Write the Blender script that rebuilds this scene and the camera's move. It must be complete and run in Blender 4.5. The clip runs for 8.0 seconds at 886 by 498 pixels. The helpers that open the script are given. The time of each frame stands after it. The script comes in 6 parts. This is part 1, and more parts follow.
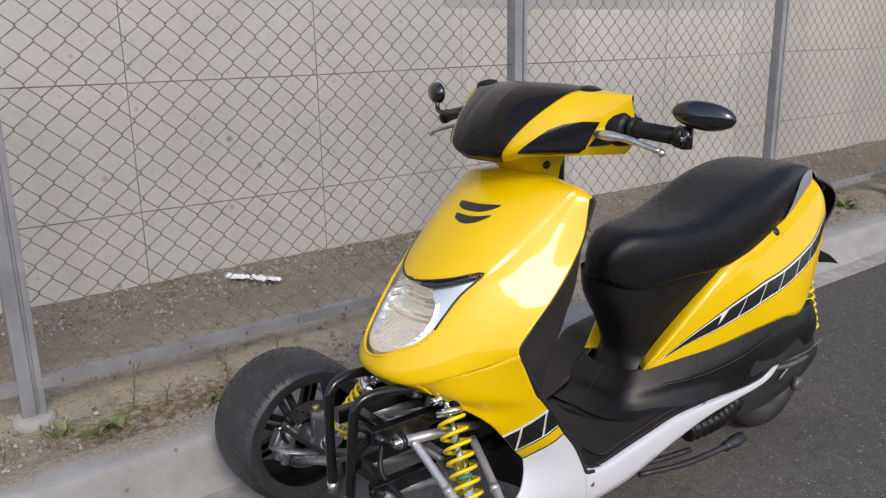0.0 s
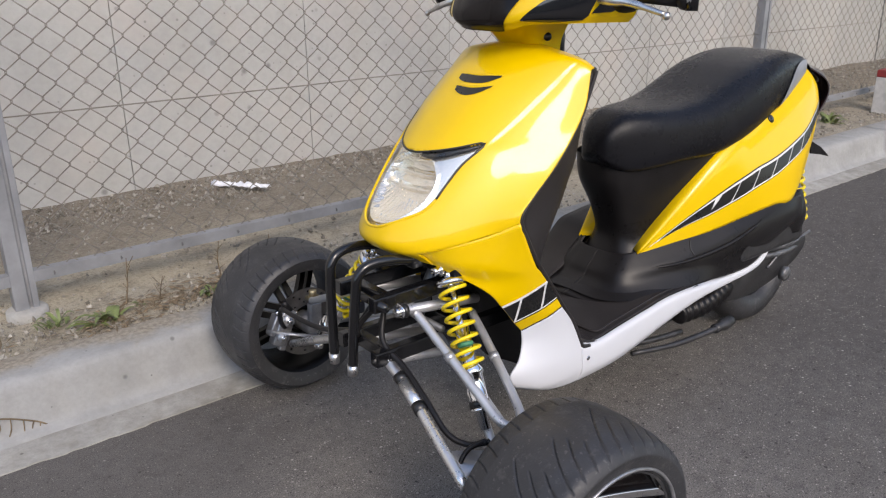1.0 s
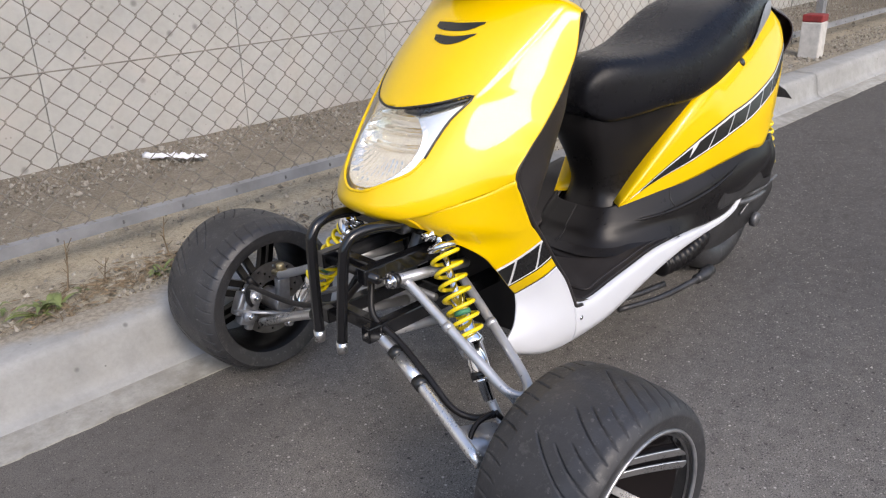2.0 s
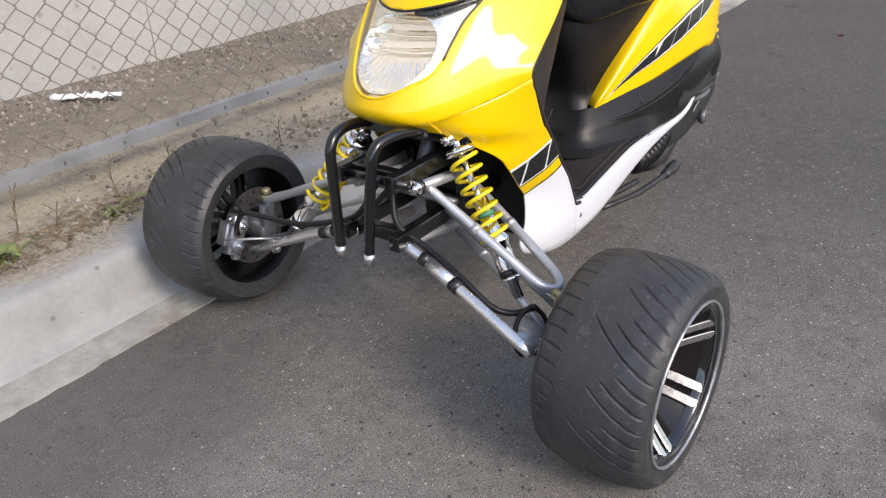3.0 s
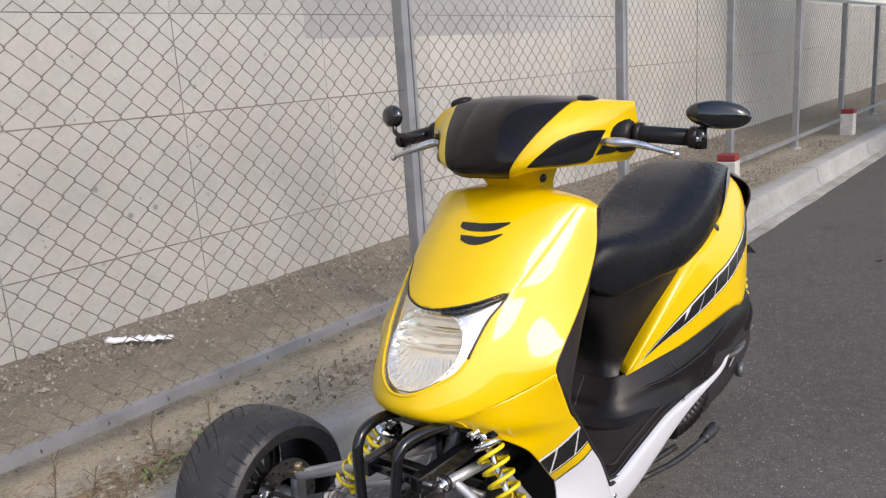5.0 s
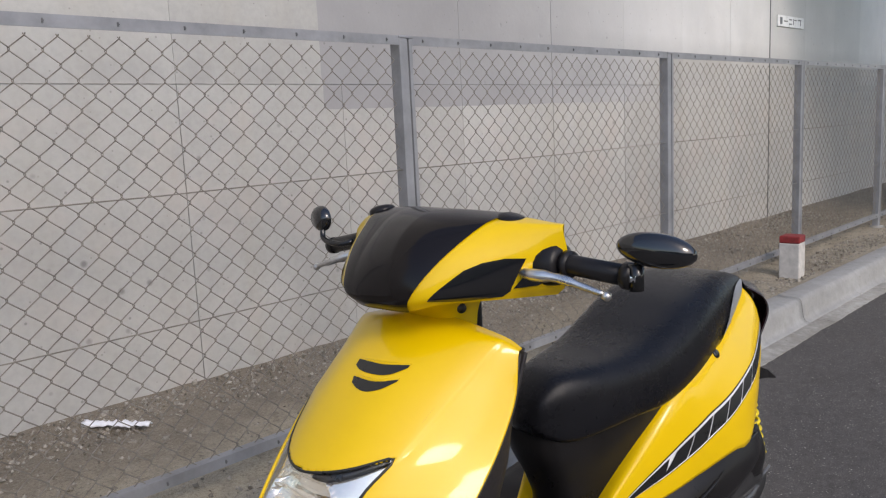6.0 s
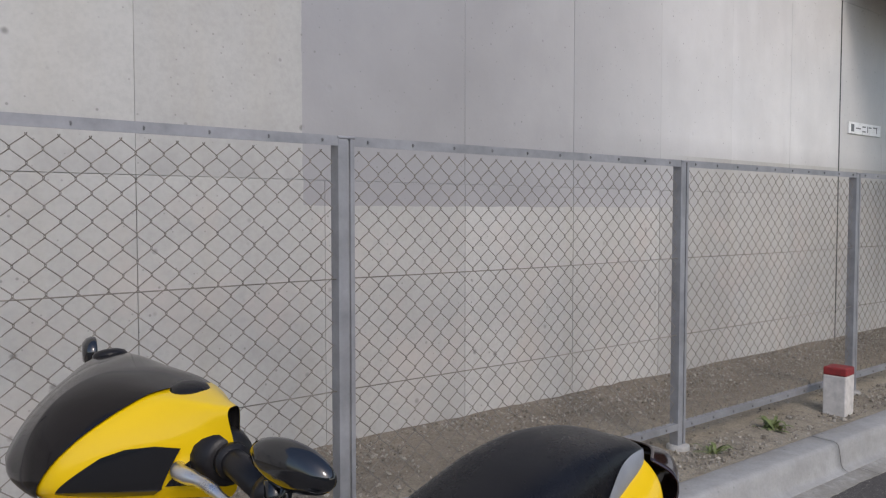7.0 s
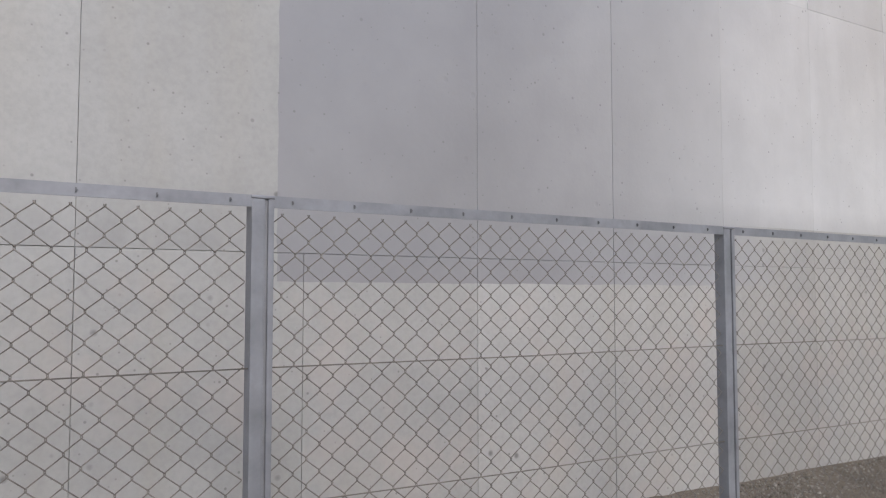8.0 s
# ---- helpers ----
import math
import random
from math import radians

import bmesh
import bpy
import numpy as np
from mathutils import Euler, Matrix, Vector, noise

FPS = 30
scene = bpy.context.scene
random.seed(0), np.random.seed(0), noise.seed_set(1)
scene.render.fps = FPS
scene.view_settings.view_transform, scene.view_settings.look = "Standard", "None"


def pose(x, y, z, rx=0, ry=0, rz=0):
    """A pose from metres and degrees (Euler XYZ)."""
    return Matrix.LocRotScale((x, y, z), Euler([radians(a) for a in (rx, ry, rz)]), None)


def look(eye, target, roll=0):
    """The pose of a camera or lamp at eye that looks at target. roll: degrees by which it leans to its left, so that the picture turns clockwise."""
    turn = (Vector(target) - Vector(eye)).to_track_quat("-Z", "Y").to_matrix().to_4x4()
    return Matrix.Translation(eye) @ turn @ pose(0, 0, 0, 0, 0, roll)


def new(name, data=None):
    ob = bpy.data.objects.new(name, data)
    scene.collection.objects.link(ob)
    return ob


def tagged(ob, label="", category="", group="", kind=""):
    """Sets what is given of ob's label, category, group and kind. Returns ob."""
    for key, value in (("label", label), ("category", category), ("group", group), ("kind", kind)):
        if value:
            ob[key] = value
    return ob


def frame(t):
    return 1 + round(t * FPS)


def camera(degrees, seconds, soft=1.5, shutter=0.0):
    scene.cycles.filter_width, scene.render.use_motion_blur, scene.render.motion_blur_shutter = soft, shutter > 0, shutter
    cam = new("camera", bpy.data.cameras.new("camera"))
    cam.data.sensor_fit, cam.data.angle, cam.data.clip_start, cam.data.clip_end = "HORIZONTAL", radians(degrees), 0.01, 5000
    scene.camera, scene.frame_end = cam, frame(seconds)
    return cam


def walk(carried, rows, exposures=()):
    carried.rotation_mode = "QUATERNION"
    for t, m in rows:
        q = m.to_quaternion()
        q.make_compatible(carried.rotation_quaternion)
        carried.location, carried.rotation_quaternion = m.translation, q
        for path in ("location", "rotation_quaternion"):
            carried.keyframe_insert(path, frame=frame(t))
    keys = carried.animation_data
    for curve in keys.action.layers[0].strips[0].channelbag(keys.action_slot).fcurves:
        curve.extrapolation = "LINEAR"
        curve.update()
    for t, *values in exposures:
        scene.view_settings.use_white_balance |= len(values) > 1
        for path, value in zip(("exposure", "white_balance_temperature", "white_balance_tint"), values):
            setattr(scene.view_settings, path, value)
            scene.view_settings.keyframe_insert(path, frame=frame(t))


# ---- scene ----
cam = camera(58.28, 8.0, soft=1.2)
ROWS = [
    (0.0, -0.2393, 0.2350, 1.2650, -37.776, -14.972, 1.014),
    (0.1, -0.2515, 0.2386, 1.2511, -38.230, -15.761, 1.062),
    (0.2, -0.2646, 0.2426, 1.2371, -38.398, -16.711, 1.423),
    (0.3, -0.2773, 0.2465, 1.2231, -38.265, -17.383, 1.137),
    (0.4, -0.2883, 0.2493, 1.2095, -38.579, -18.243, 1.456),
    (0.5, -0.2962, 0.2503, 1.1966, -38.748, -19.149, 1.777),
    (0.6, -0.2999, 0.2466, 1.1837, -38.642, -19.671, 1.882),
    (0.7, -0.3001, 0.2388, 1.1706, -38.850, -19.283, 1.808),
    (0.8, -0.2988, 0.2311, 1.1583, -39.174, -18.679, 1.618),
    (0.9, -0.2979, 0.2280, 1.1478, -39.214, -18.884, 0.984),
    (1.0, -0.2993, 0.2338, 1.1402, -39.219, -19.641, 0.602),
    (1.2, -0.3057, 0.2603, 1.1298, -39.357, -20.451, 0.330),
    (2.3, -0.3537, 0.4611, 1.0915, -47.348, -24.114, 1.471),
    (2.4, -0.3676, 0.4830, 1.0845, -47.339, -25.135, 1.382),
    (2.5, -0.3911, 0.5053, 1.0772, -48.093, -25.508, 1.119),
    (2.6, -0.4187, 0.5253, 1.0726, -49.566, -25.810, 1.337),
    (2.7, -0.4489, 0.5459, 1.0682, -51.321, -25.951, 1.240),
    (2.8, -0.4794, 0.5655, 1.0643, -53.483, -26.137, 1.935),
    (2.9, -0.5078, 0.5821, 1.0612, -54.771, -26.624, 2.256),
    (3.0, -0.5318, 0.5938, 1.0589, -55.441, -27.220, 2.155),
    (3.1, -0.5511, 0.5990, 1.0574, -56.137, -27.893, 2.708),
    (3.2, -0.5672, 0.5989, 1.0565, -56.444, -27.970, 1.867),
    (3.3, -0.5806, 0.5960, 1.0565, -56.812, -27.675, 1.112),
    (3.4, -0.5915, 0.5928, 1.0576, -57.113, -27.712, 0.434),
    (3.5, -0.6004, 0.5918, 1.0600, -57.117, -27.724, 0.019),
    (3.6, -0.6069, 0.5932, 1.0634, -57.310, -27.933, 0.469),
    (3.7, -0.6108, 0.5952, 1.0675, -57.353, -27.878, 0.496),
    (3.8, -0.6126, 0.5978, 1.0730, -57.600, -27.786, 1.501),
    (3.9, -0.6125, 0.6006, 1.0805, -56.855, -27.096, 1.836),
    (4.0, -0.6110, 0.6035, 1.0907, -55.666, -25.961, 1.992),
    (4.1, -0.6085, 0.6074, 1.1047, -54.625, -24.987, 2.497),
    (4.2, -0.6047, 0.6124, 1.1221, -53.649, -23.837, 2.212),
    (4.3, -0.5991, 0.6171, 1.1412, -53.238, -22.452, 2.741),
    (4.4, -0.5910, 0.6203, 1.1601, -52.956, -20.998, 3.066),
    (4.5, -0.5798, 0.6204, 1.1770, -52.449, -19.272, 2.832),
    (4.6, -0.5640, 0.6162, 1.1911, -52.418, -17.798, 3.049),
    (4.7, -0.5436, 0.6083, 1.2036, -52.729, -16.568, 2.772),
    (4.8, -0.5200, 0.5981, 1.2157, -53.062, -15.174, 2.987),
    (4.9, -0.4946, 0.5873, 1.2288, -52.986, -14.215, 3.420),
    (5.0, -0.4687, 0.5734, 1.2455, -52.259, -13.191, 3.709),
    (5.1, -0.4389, 0.5574, 1.2632, -51.272, -12.871, 3.877),
    (5.2, -0.3994, 0.5458, 1.2753, -50.324, -12.058, 4.343),
    (6.3, 0.1514, 0.4852, 1.3283, -44.989, -8.003, 2.725),
    (6.4, 0.2130, 0.4676, 1.3352, -44.350, -7.286, 3.227),
    (6.5, 0.2814, 0.4444, 1.3433, -43.360, -5.882, 3.236),
    (6.6, 0.3467, 0.4235, 1.3522, -41.788, -4.761, 3.025),
    (6.7, 0.4114, 0.4007, 1.3622, -39.709, -4.415, 2.331),
    (6.8, 0.4766, 0.3792, 1.3717, -38.920, -3.664, 0.638),
    (6.9, 0.5433, 0.3623, 1.3790, -38.784, -3.872, 0.113),
    (7.0, 0.6122, 0.3535, 1.3824, -39.109, -2.640, -0.015),
    (7.1, 0.6841, 0.3543, 1.3801, -39.740, -1.628, 0.129),
    (7.2, 0.7583, 0.3626, 1.3733, -40.113, -0.987, -0.291),
    (7.3, 0.8338, 0.3758, 1.3646, -38.789, -0.839, -0.995),
    (7.4, 0.9100, 0.3915, 1.3565, -37.148, -1.770, -0.887),
    (7.5, 0.9857, 0.4070, 1.3518, -36.310, -0.800, -0.560),
    (7.6, 1.0612, 0.4231, 1.3510, -36.203, -0.396, 0.579),
    (7.7, 1.1370, 0.4414, 1.3523, -36.162, 0.805, 0.949),
    (7.8, 1.2129, 0.4609, 1.3549, -35.309, 1.950, 0.432),
    (7.9, 1.2890, 0.4808, 1.3578, -33.606, 3.083, 0.121),
    (8.0, 1.3649, 0.5000, 1.3601, -31.382, 3.291, -0.024),
]
# the clip's camera lifts its exposure over the dark road; white balance as it was set
walk(cam, [(t, pose(x, y, z, 90 + pitch, roll, yaw)) for t, x, y, z, yaw, pitch, roll in ROWS],
     exposures=[(t, e + 0.45, k, 13) for t, e, k in ((0.0, 0.44, 6900), (1.0, 0.64, 6900), (2.5, 0.92, 7000), (3.5, 1.07, 7050), (4.2, 1.05, 7050), (5.0, 0.72, 7050), (6.5, 0.25, 6650), (8.0, 0.15, 6550))])

# ---- world, sun ----
world = bpy.data.worlds.new("sky")
scene.world = world
world.use_nodes = True
wn = world.node_tree.nodes
sky = wn.new("ShaderNodeTexSky")
sky.sky_type, sky.sun_disc = "NISHITA", False
sky.sun_elevation, sky.sun_rotation = radians(35), radians(196)
sky.air_density, sky.dust_density, sky.ozone_density = 1.0, 1.5, 2.0
world.node_tree.links.new(sky.outputs[0], wn["Background"].inputs[0])
wn["Background"].inputs[1].default_value = 0.15
sun = new("sun", bpy.data.lights.new("sun", "SUN"))
sun.data.energy, sun.data.angle, sun.data.color = 0.80, radians(15), (1.0, 0.95, 0.885)
sun.matrix_world = look((0.8 - 2.3, 1.5 - 8.0, 6.0), (0.8, 1.5, 0.2))


# ---- materials ----
def material(name, base=(0.5, 0.5, 0.5), rough=0.5, metal=0.0, coat=0.0):
    m = bpy.data.materials.new(name)
    m.use_nodes = True
    b = m.node_tree.nodes["Principled BSDF"]
    b.inputs["Base Color"].default_value = (*base, 1)
    b.inputs["Roughness"].default_value = rough
    b.inputs["Metallic"].default_value = metal
    b.inputs["Coat Weight"].default_value = coat
    b.inputs["Coat Roughness"].default_value = 0.04
    return m


class Nodes:
    """Short hand for building a node tree on a material."""

    def __init__(self, m):
        self.t = m.node_tree
        self.b = m.node_tree.nodes["Principled BSDF"]

    def add(self, kind, **values):
        n = self.t.nodes.new(kind)
        for k, v in values.items():
            n.inputs[k].default_value = v
        return n

    def link(self, a, b):
        self.t.links.new(a, b)

    def place(self):
        return self.t.nodes.new("ShaderNodeNewGeometry").outputs["Position"]

    def local(self):
        return self.t.nodes.new("ShaderNodeTexCoord").outputs["Object"]

    def noise(self, vec, scale, detail=4.0, rough=0.55, stretch=None):
        if stretch:
            mp = self.add("ShaderNodeMapping")
            mp.inputs["Scale"].default_value = stretch
            self.link(vec, mp.inputs["Vector"])
            vec = mp.outputs[0]
        n = self.add("ShaderNodeTexNoise", Scale=scale, Detail=detail, Roughness=rough)
        self.link(vec, n.inputs["Vector"])
        return n.outputs["Fac"]

    def ramp(self, fac, stops):
        r = self.t.nodes.new("ShaderNodeValToRGB")
        e = r.color_ramp.elements
        while len(e) < len(stops):
            e.new(0.5)
        for el, (p, c) in zip(e, stops):
            el.position = p
            el.color = (c, c, c, 1) if isinstance(c, (int, float)) else (*c, 1)
        self.link(fac, r.inputs[0])
        return r.outputs[0]

    def mix(self, fac, a, b, kind="MIX"):
        n = self.t.nodes.new("ShaderNodeMix")
        n.data_type, n.blend_type = "RGBA", kind
        for sock, v in ((n.inputs[0], fac), (n.inputs[6], a), (n.inputs[7], b)):
            if isinstance(v, (int, float)):
                sock.default_value = v
            elif isinstance(v, tuple):
                sock.default_value = (*v, 1)
            else:
                self.link(v, sock)
        return n.outputs[2]

    def math(self, op, a, b=0.0):
        n = self.t.nodes.new("ShaderNodeMath")
        n.operation = op
        for sock, v in ((n.inputs[0], a), (n.inputs[1], b)):
            if isinstance(v, (int, float)):
                sock.default_value = v
            else:
                self.link(v, sock)
        return n.outputs[0]

    def color(self, c):
        self.link(c, self.b.inputs["Base Color"])

    def rough(self, c):
        self.link(c, self.b.inputs["Roughness"])

    def bump(self, height, strength=0.3, distance=0.01, after=None):
        n = self.add("ShaderNodeBump", Strength=strength, Distance=distance)
        self.link(height, n.inputs["Height"])
        if after is not None:
            self.link(after, n.inputs["Normal"])
        self.link(n.outputs[0], self.b.inputs["Normal"])
        return n.outputs[0]


def mat_asphalt():
    m = material("asphalt", rough=0.88)
    n = Nodes(m)
    p = n.place()

    def cells(scale):
        v = n.add("ShaderNodeTexVoronoi", Scale=scale)
        n.link(p, v.inputs["Vector"])
        s = n.t.nodes.new("ShaderNodeSeparateColor")
        n.link(v.outputs["Color"], s.inputs[0])
        return v.outputs["Distance"], s.outputs[0], s.outputs[1]
    d1, r1, q1 = cells(70.0)
    d2, r2, q2 = cells(150.0)
    d4, r4, q4 = cells(330.0)
    d3, r3, q3 = cells(1.9)
    big = n.noise(p, 0.9, 6, 0.62)
    patch = n.noise(p, 3.2, 9, 0.72)
    mid = n.noise(p, 22.0, 7, 0.75)
    fine = n.noise(p, 300.0, 3, 0.8)
    base = n.mix(n.ramp(big, [(0.32, 0.0), (0.66, 1.0)]), (0.170, 0.158, 0.144), (0.226, 0.210, 0.192))
    sep = n.t.nodes.new("ShaderNodeSeparateXYZ")
    n.link(p, sep.inputs[0])
    # the base gets darker further along x, with a ragged edge
    rag = n.math("MULTIPLY", n.math("SUBTRACT", n.noise(p, 1.6, 8, 0.66), 0.5), 1.5)
    darker = n.ramp(n.math("MULTIPLY", n.math("ADD", n.math("SUBTRACT", sep.outputs[0], 0.95), rag), 0.4), [(0.0, 0.0), (0.6, 0.78)])
    base = n.mix(darker, base, (0.070, 0.065, 0.062))
    base = n.mix(n.ramp(patch, [(0.34, 0.34), (0.50, 0.0)]), base, (0.062, 0.057, 0.053))
    base = n.mix(n.ramp(mid, [(0.36, 0.34), (0.50, 0.0)]), base, (0.058, 0.053, 0.049))
    base = n.mix(n.math("MULTIPLY", n.ramp(mid, [(0.52, 0.0), (0.70, 0.42)]), n.math("SUBTRACT", 1.0, n.math("MULTIPLY", darker, 0.6))), base, (0.27, 0.25, 0.23))
    base = n.mix(n.ramp(fine, [(0.38, 0.9), (0.50, 0.0)]), base, (0.036, 0.033, 0.031))
    grain = n.math("MULTIPLY", n.ramp(q4, [(0.66, 0.0), (0.84, 1.0)]), n.ramp(d4, [(0.26, 1.0), (0.44, 0.0)]))
    base = n.mix(n.math("MULTIPLY", grain, n.math("SUBTRACT", 0.8, n.math("MULTIPLY", darker, 0.45))), base, (0.36, 0.335, 0.31))
    for level, d, cut, far, k, c in ((r2, d2, 0.80, 0.32, 0.95, (0.42, 0.39, 0.35)), (q2, d2, 0.82, 0.36, 0.85, (0.030, 0.028, 0.027)), (r1, d1, 0.93, 0.26, 0.9, (0.50, 0.47, 0.43)), (q1, d1, 0.94, 0.36, 0.8, (0.030, 0.028, 0.028))):
        dot = n.math("MULTIPLY", n.ramp(level, [(cut, 0.0), (cut + 0.04, 1.0)]), n.ramp(d, [(far * 0.6, 1.0), (far, 0.0)]))
        base = n.mix(n.math("MULTIPLY", dot, k), base, c)
    # a darker band beside the gutter, ending raggedly along x
    dark_band = n.math("MULTIPLY", n.ramp(n.math("ADD", n.math("SUBTRACT", sep.outputs[1], 1.55), n.math("MULTIPLY", rag, 0.5)), [(0.0, 0.0), (0.30, 0.55)]), n.ramp(n.math("ADD", sep.outputs[0], n.math("MULTIPLY", rag, 0.4)), [(0.35, 1.0), (0.75, 0.0)]))
    base = n.mix(dark_band, base, (0.070, 0.064, 0.060))
    oil = n.math("MULTIPLY", n.ramp(n.math("ADD", d3, n.math("MULTIPLY", n.math("SUBTRACT", patch, 0.5), 0.3)), [(0.05, 1.0), (0.13, 0.0)]), n.ramp(r3, [(0.50, 0.0), (0.60, 0.6)]))
    n.color(n.mix(oil, base, (0.060, 0.055, 0.052)))
    n.bump(n.math("ADD", n.math("MULTIPLY", fine, 0.7), n.math("MULTIPLY", mid, 1.2)), 0.6, 0.005)
    return m


def mat_concrete(name, light, dark, scale=1.0, streak=0.25, pores=True, warm=(0.36, 0.31, 0.22), blotch=1.0):
    m = material(name, rough=0.88)
    n = Nodes(m)
    p = n.place()
    big = n.noise(p, 0.9 * scale, 6, 0.6)
    fine = n.noise(p, 38.0 * scale, 5, 0.6)
    run = n.noise(p, 1.0, 5, 0.6, (5.0 * scale, 5.0 * scale, 0.35 * scale))
    info = n.t.nodes.new("ShaderNodeObjectInfo")
    c = n.mix(n.ramp(big, [(0.32, 0.0), (0.68, 1.0)]), dark, light)
    c = n.mix(n.math("MULTIPLY", n.ramp(run, [(0.45, 0.0), (0.75, 1.0)]), streak), c, warm)
    c = n.mix(n.math("MULTIPLY", n.ramp(fine, [(0.3, 1.0), (0.6, 0.0)]), 0.20), c, tuple(x * 0.60 for x in dark))
    blot = n.noise(p, 6.5 * scale, 7, 0.68)
    c = n.mix(n.ramp(blot, [(0.36, 0.42 * blotch), (0.50, 0.0)]), c, tuple(x * 0.74 for x in dark))
    c = n.mix(n.ramp(blot, [(0.52, 0.0), (0.68, 0.40 * blotch)]), c, tuple(min(1.0, x * 1.14) for x in light))
    c = n.mix(0.16, c, n.ramp(info.outputs["Random"], [(0.0, 0.3), (1.0, 0.75)]), "OVERLAY")
    h = fine
    if pores:
        v = n.add("ShaderNodeTexVoronoi", Scale=7.0 * scale)
        n.link(p, v.inputs["Vector"])
        s = n.t.nodes.new("ShaderNodeSeparateColor")
        n.link(v.outputs["Color"], s.inputs[0])
        hole = n.math("MULTIPLY", n.ramp(s.outputs[0], [(0.60, 0.0), (0.68, 1.0)]), n.ramp(v.outputs["Distance"], [(0.05, 1.0), (0.13, 0.0)]))
        c = n.mix(n.math("MULTIPLY", hole, 0.75), c, tuple(x * 0.4 for x in dark))
        v = n.add("ShaderNodeTexVoronoi", Scale=19.0 * scale)
        n.link(p, v.inputs["Vector"])
        s = n.t.nodes.new("ShaderNodeSeparateColor")
        n.link(v.outputs["Color"], s.inputs[0])
        speck = n.math("MULTIPLY", n.ramp(s.outputs[1], [(0.93, 0.0), (0.95, 1.0)]), n.ramp(v.outputs["Distance"], [(0.07, 1.0), (0.13, 0.0)]))
        c = n.mix(n.math("MULTIPLY", speck, n.ramp(n.noise(p, 1.3, 3), [(0.42, 0.0), (0.58, 0.85)])), c, tuple(x * 0.25 for x in dark))
        h = n.math("SUBTRACT", fine, n.math("MULTIPLY", hole, 1.5))
    n.color(c)
    n.bump(h, 0.25, 0.004)
    return m, n, c


def mat_wall():
    m, n, c = mat_concrete("cast_concrete", (0.430, 0.424, 0.400), (0.372, 0.366, 0.346), 1.0, 0.22, blotch=0.35)
    # grey paint rolled over the upper part beside the fence; its fade imitates sheen
    sep = n.t.nodes.new("ShaderNodeSeparateXYZ")
    n.link(n.place(), sep.inputs[0])
    x, z = sep.outputs[0], sep.outputs[2]
    wob = n.math("MULTIPLY", n.math("SUBTRACT", n.noise(n.place(), 6.0, 3), 0.5), 0.02)
    inx = n.math("GREATER_THAN", n.math("ADD", x, wob), 2.545)
    inz = n.math("GREATER_THAN", n.math("ADD", z, wob), 1.416)
    way = n.math("MULTIPLY", n.math("SUBTRACT", x, 2.5), 0.1)
    fade = n.ramp(way, [(0.20, 0.92), (0.34, 0.80), (0.7, 0.70)])
    # low down the paint ends early
    stop = n.math("MULTIPLY", n.math("LESS_THAN", z, 1.80), n.ramp(n.math("ADD", way, n.math("MULTIPLY", wob, 2.0)), [(0.300, 0.0), (0.350, 0.92)]))
    mask = n.math("MULTIPLY", n.math("MULTIPLY", inx, inz), n.math("MULTIPLY", fade, n.math("SUBTRACT", 1.0, stop)))
    cloud = n.ramp(n.noise(n.place(), 2.2, 4), [(0.35, 0.0), (0.7, 1.0)])
    darker = n.mix(cloud, (0.262, 0.258, 0.262), (0.300, 0.296, 0.299))
    # pale colour stands in for the sky's glare further along the wall
    pale = n.mix(cloud, (0.60, 0.598, 0.595), (0.70, 0.698, 0.692))
    tone = n.t.nodes.new("ShaderNodeObjectInfo").outputs["Random"]
    smear = n.noise(n.place(), 1.0, 6, 0.6, (3.5, 3.5, 0.9))
    pale = n.mix(n.ramp(tone, [(0.0, 0.38), (0.6, 0.0)]), pale, (0.44, 0.437, 0.435))
    pale = n.mix(n.ramp(smear, [(0.38, 0.30), (0.55, 0.0)]), pale, (0.48, 0.477, 0.475))
    painted_sheen = n.math("MULTIPLY", n.ramp(way, [(0.12, 0.0), (0.20, 0.22), (0.36, 1.0)]), n.ramp(n.math("SUBTRACT", z, 1.6), [(0.10, 0.35), (0.35, 1.0)]))
    paint = n.mix(painted_sheen, darker, pale)
    warm = n.math("MULTIPLY", n.math("LESS_THAN", z, 1.45), n.ramp(n.noise(n.place(), 2.6, 6, 0.62), [(0.50, 0.0), (0.66, 0.45)]))
    c = n.mix(warm, c, (0.455, 0.405, 0.365))
    # grime along the joint beside the paint, small pits and specks over everything
    low = n.math("SUBTRACT", z, 1.545)
    band = n.math("MULTIPLY", n.math("MULTIPLY", n.math("GREATER_THAN", low, 0.0), n.ramp(low, [(0.0, 0.55), (0.34, 0.0)])), n.ramp(smear, [(0.36, 0.2), (0.62, 1.0)]))
    c = n.mix(n.math("MULTIPLY", band, n.math("SUBTRACT", 1.0, inx)), c, (0.255, 0.250, 0.240))
    c = n.mix(mask, c, paint)
    for scale, cut, size, deep in ((9.0, 0.82, 0.10, 0.50), (16.0, 0.74, 0.12, 0.65), (37.0, 0.88, 0.20, 0.50)):
        v = n.add("ShaderNodeTexVoronoi", Scale=scale)
        n.link(n.place(), v.inputs["Vector"])
        cell = n.t.nodes.new("ShaderNodeSeparateColor")
        n.link(v.outputs["Color"], cell.inputs[0])
        pit = n.math("MULTIPLY", n.ramp(cell.outputs[2], [(cut, 0.0), (cut + 0.02, 1.0)]), n.ramp(v.outputs["Distance"], [(size * 0.5, 1.0), (size, 0.0)]))
        c = n.mix(n.math("MULTIPLY", pit, deep), c, (0.16, 0.155, 0.15))
    n.color(c)
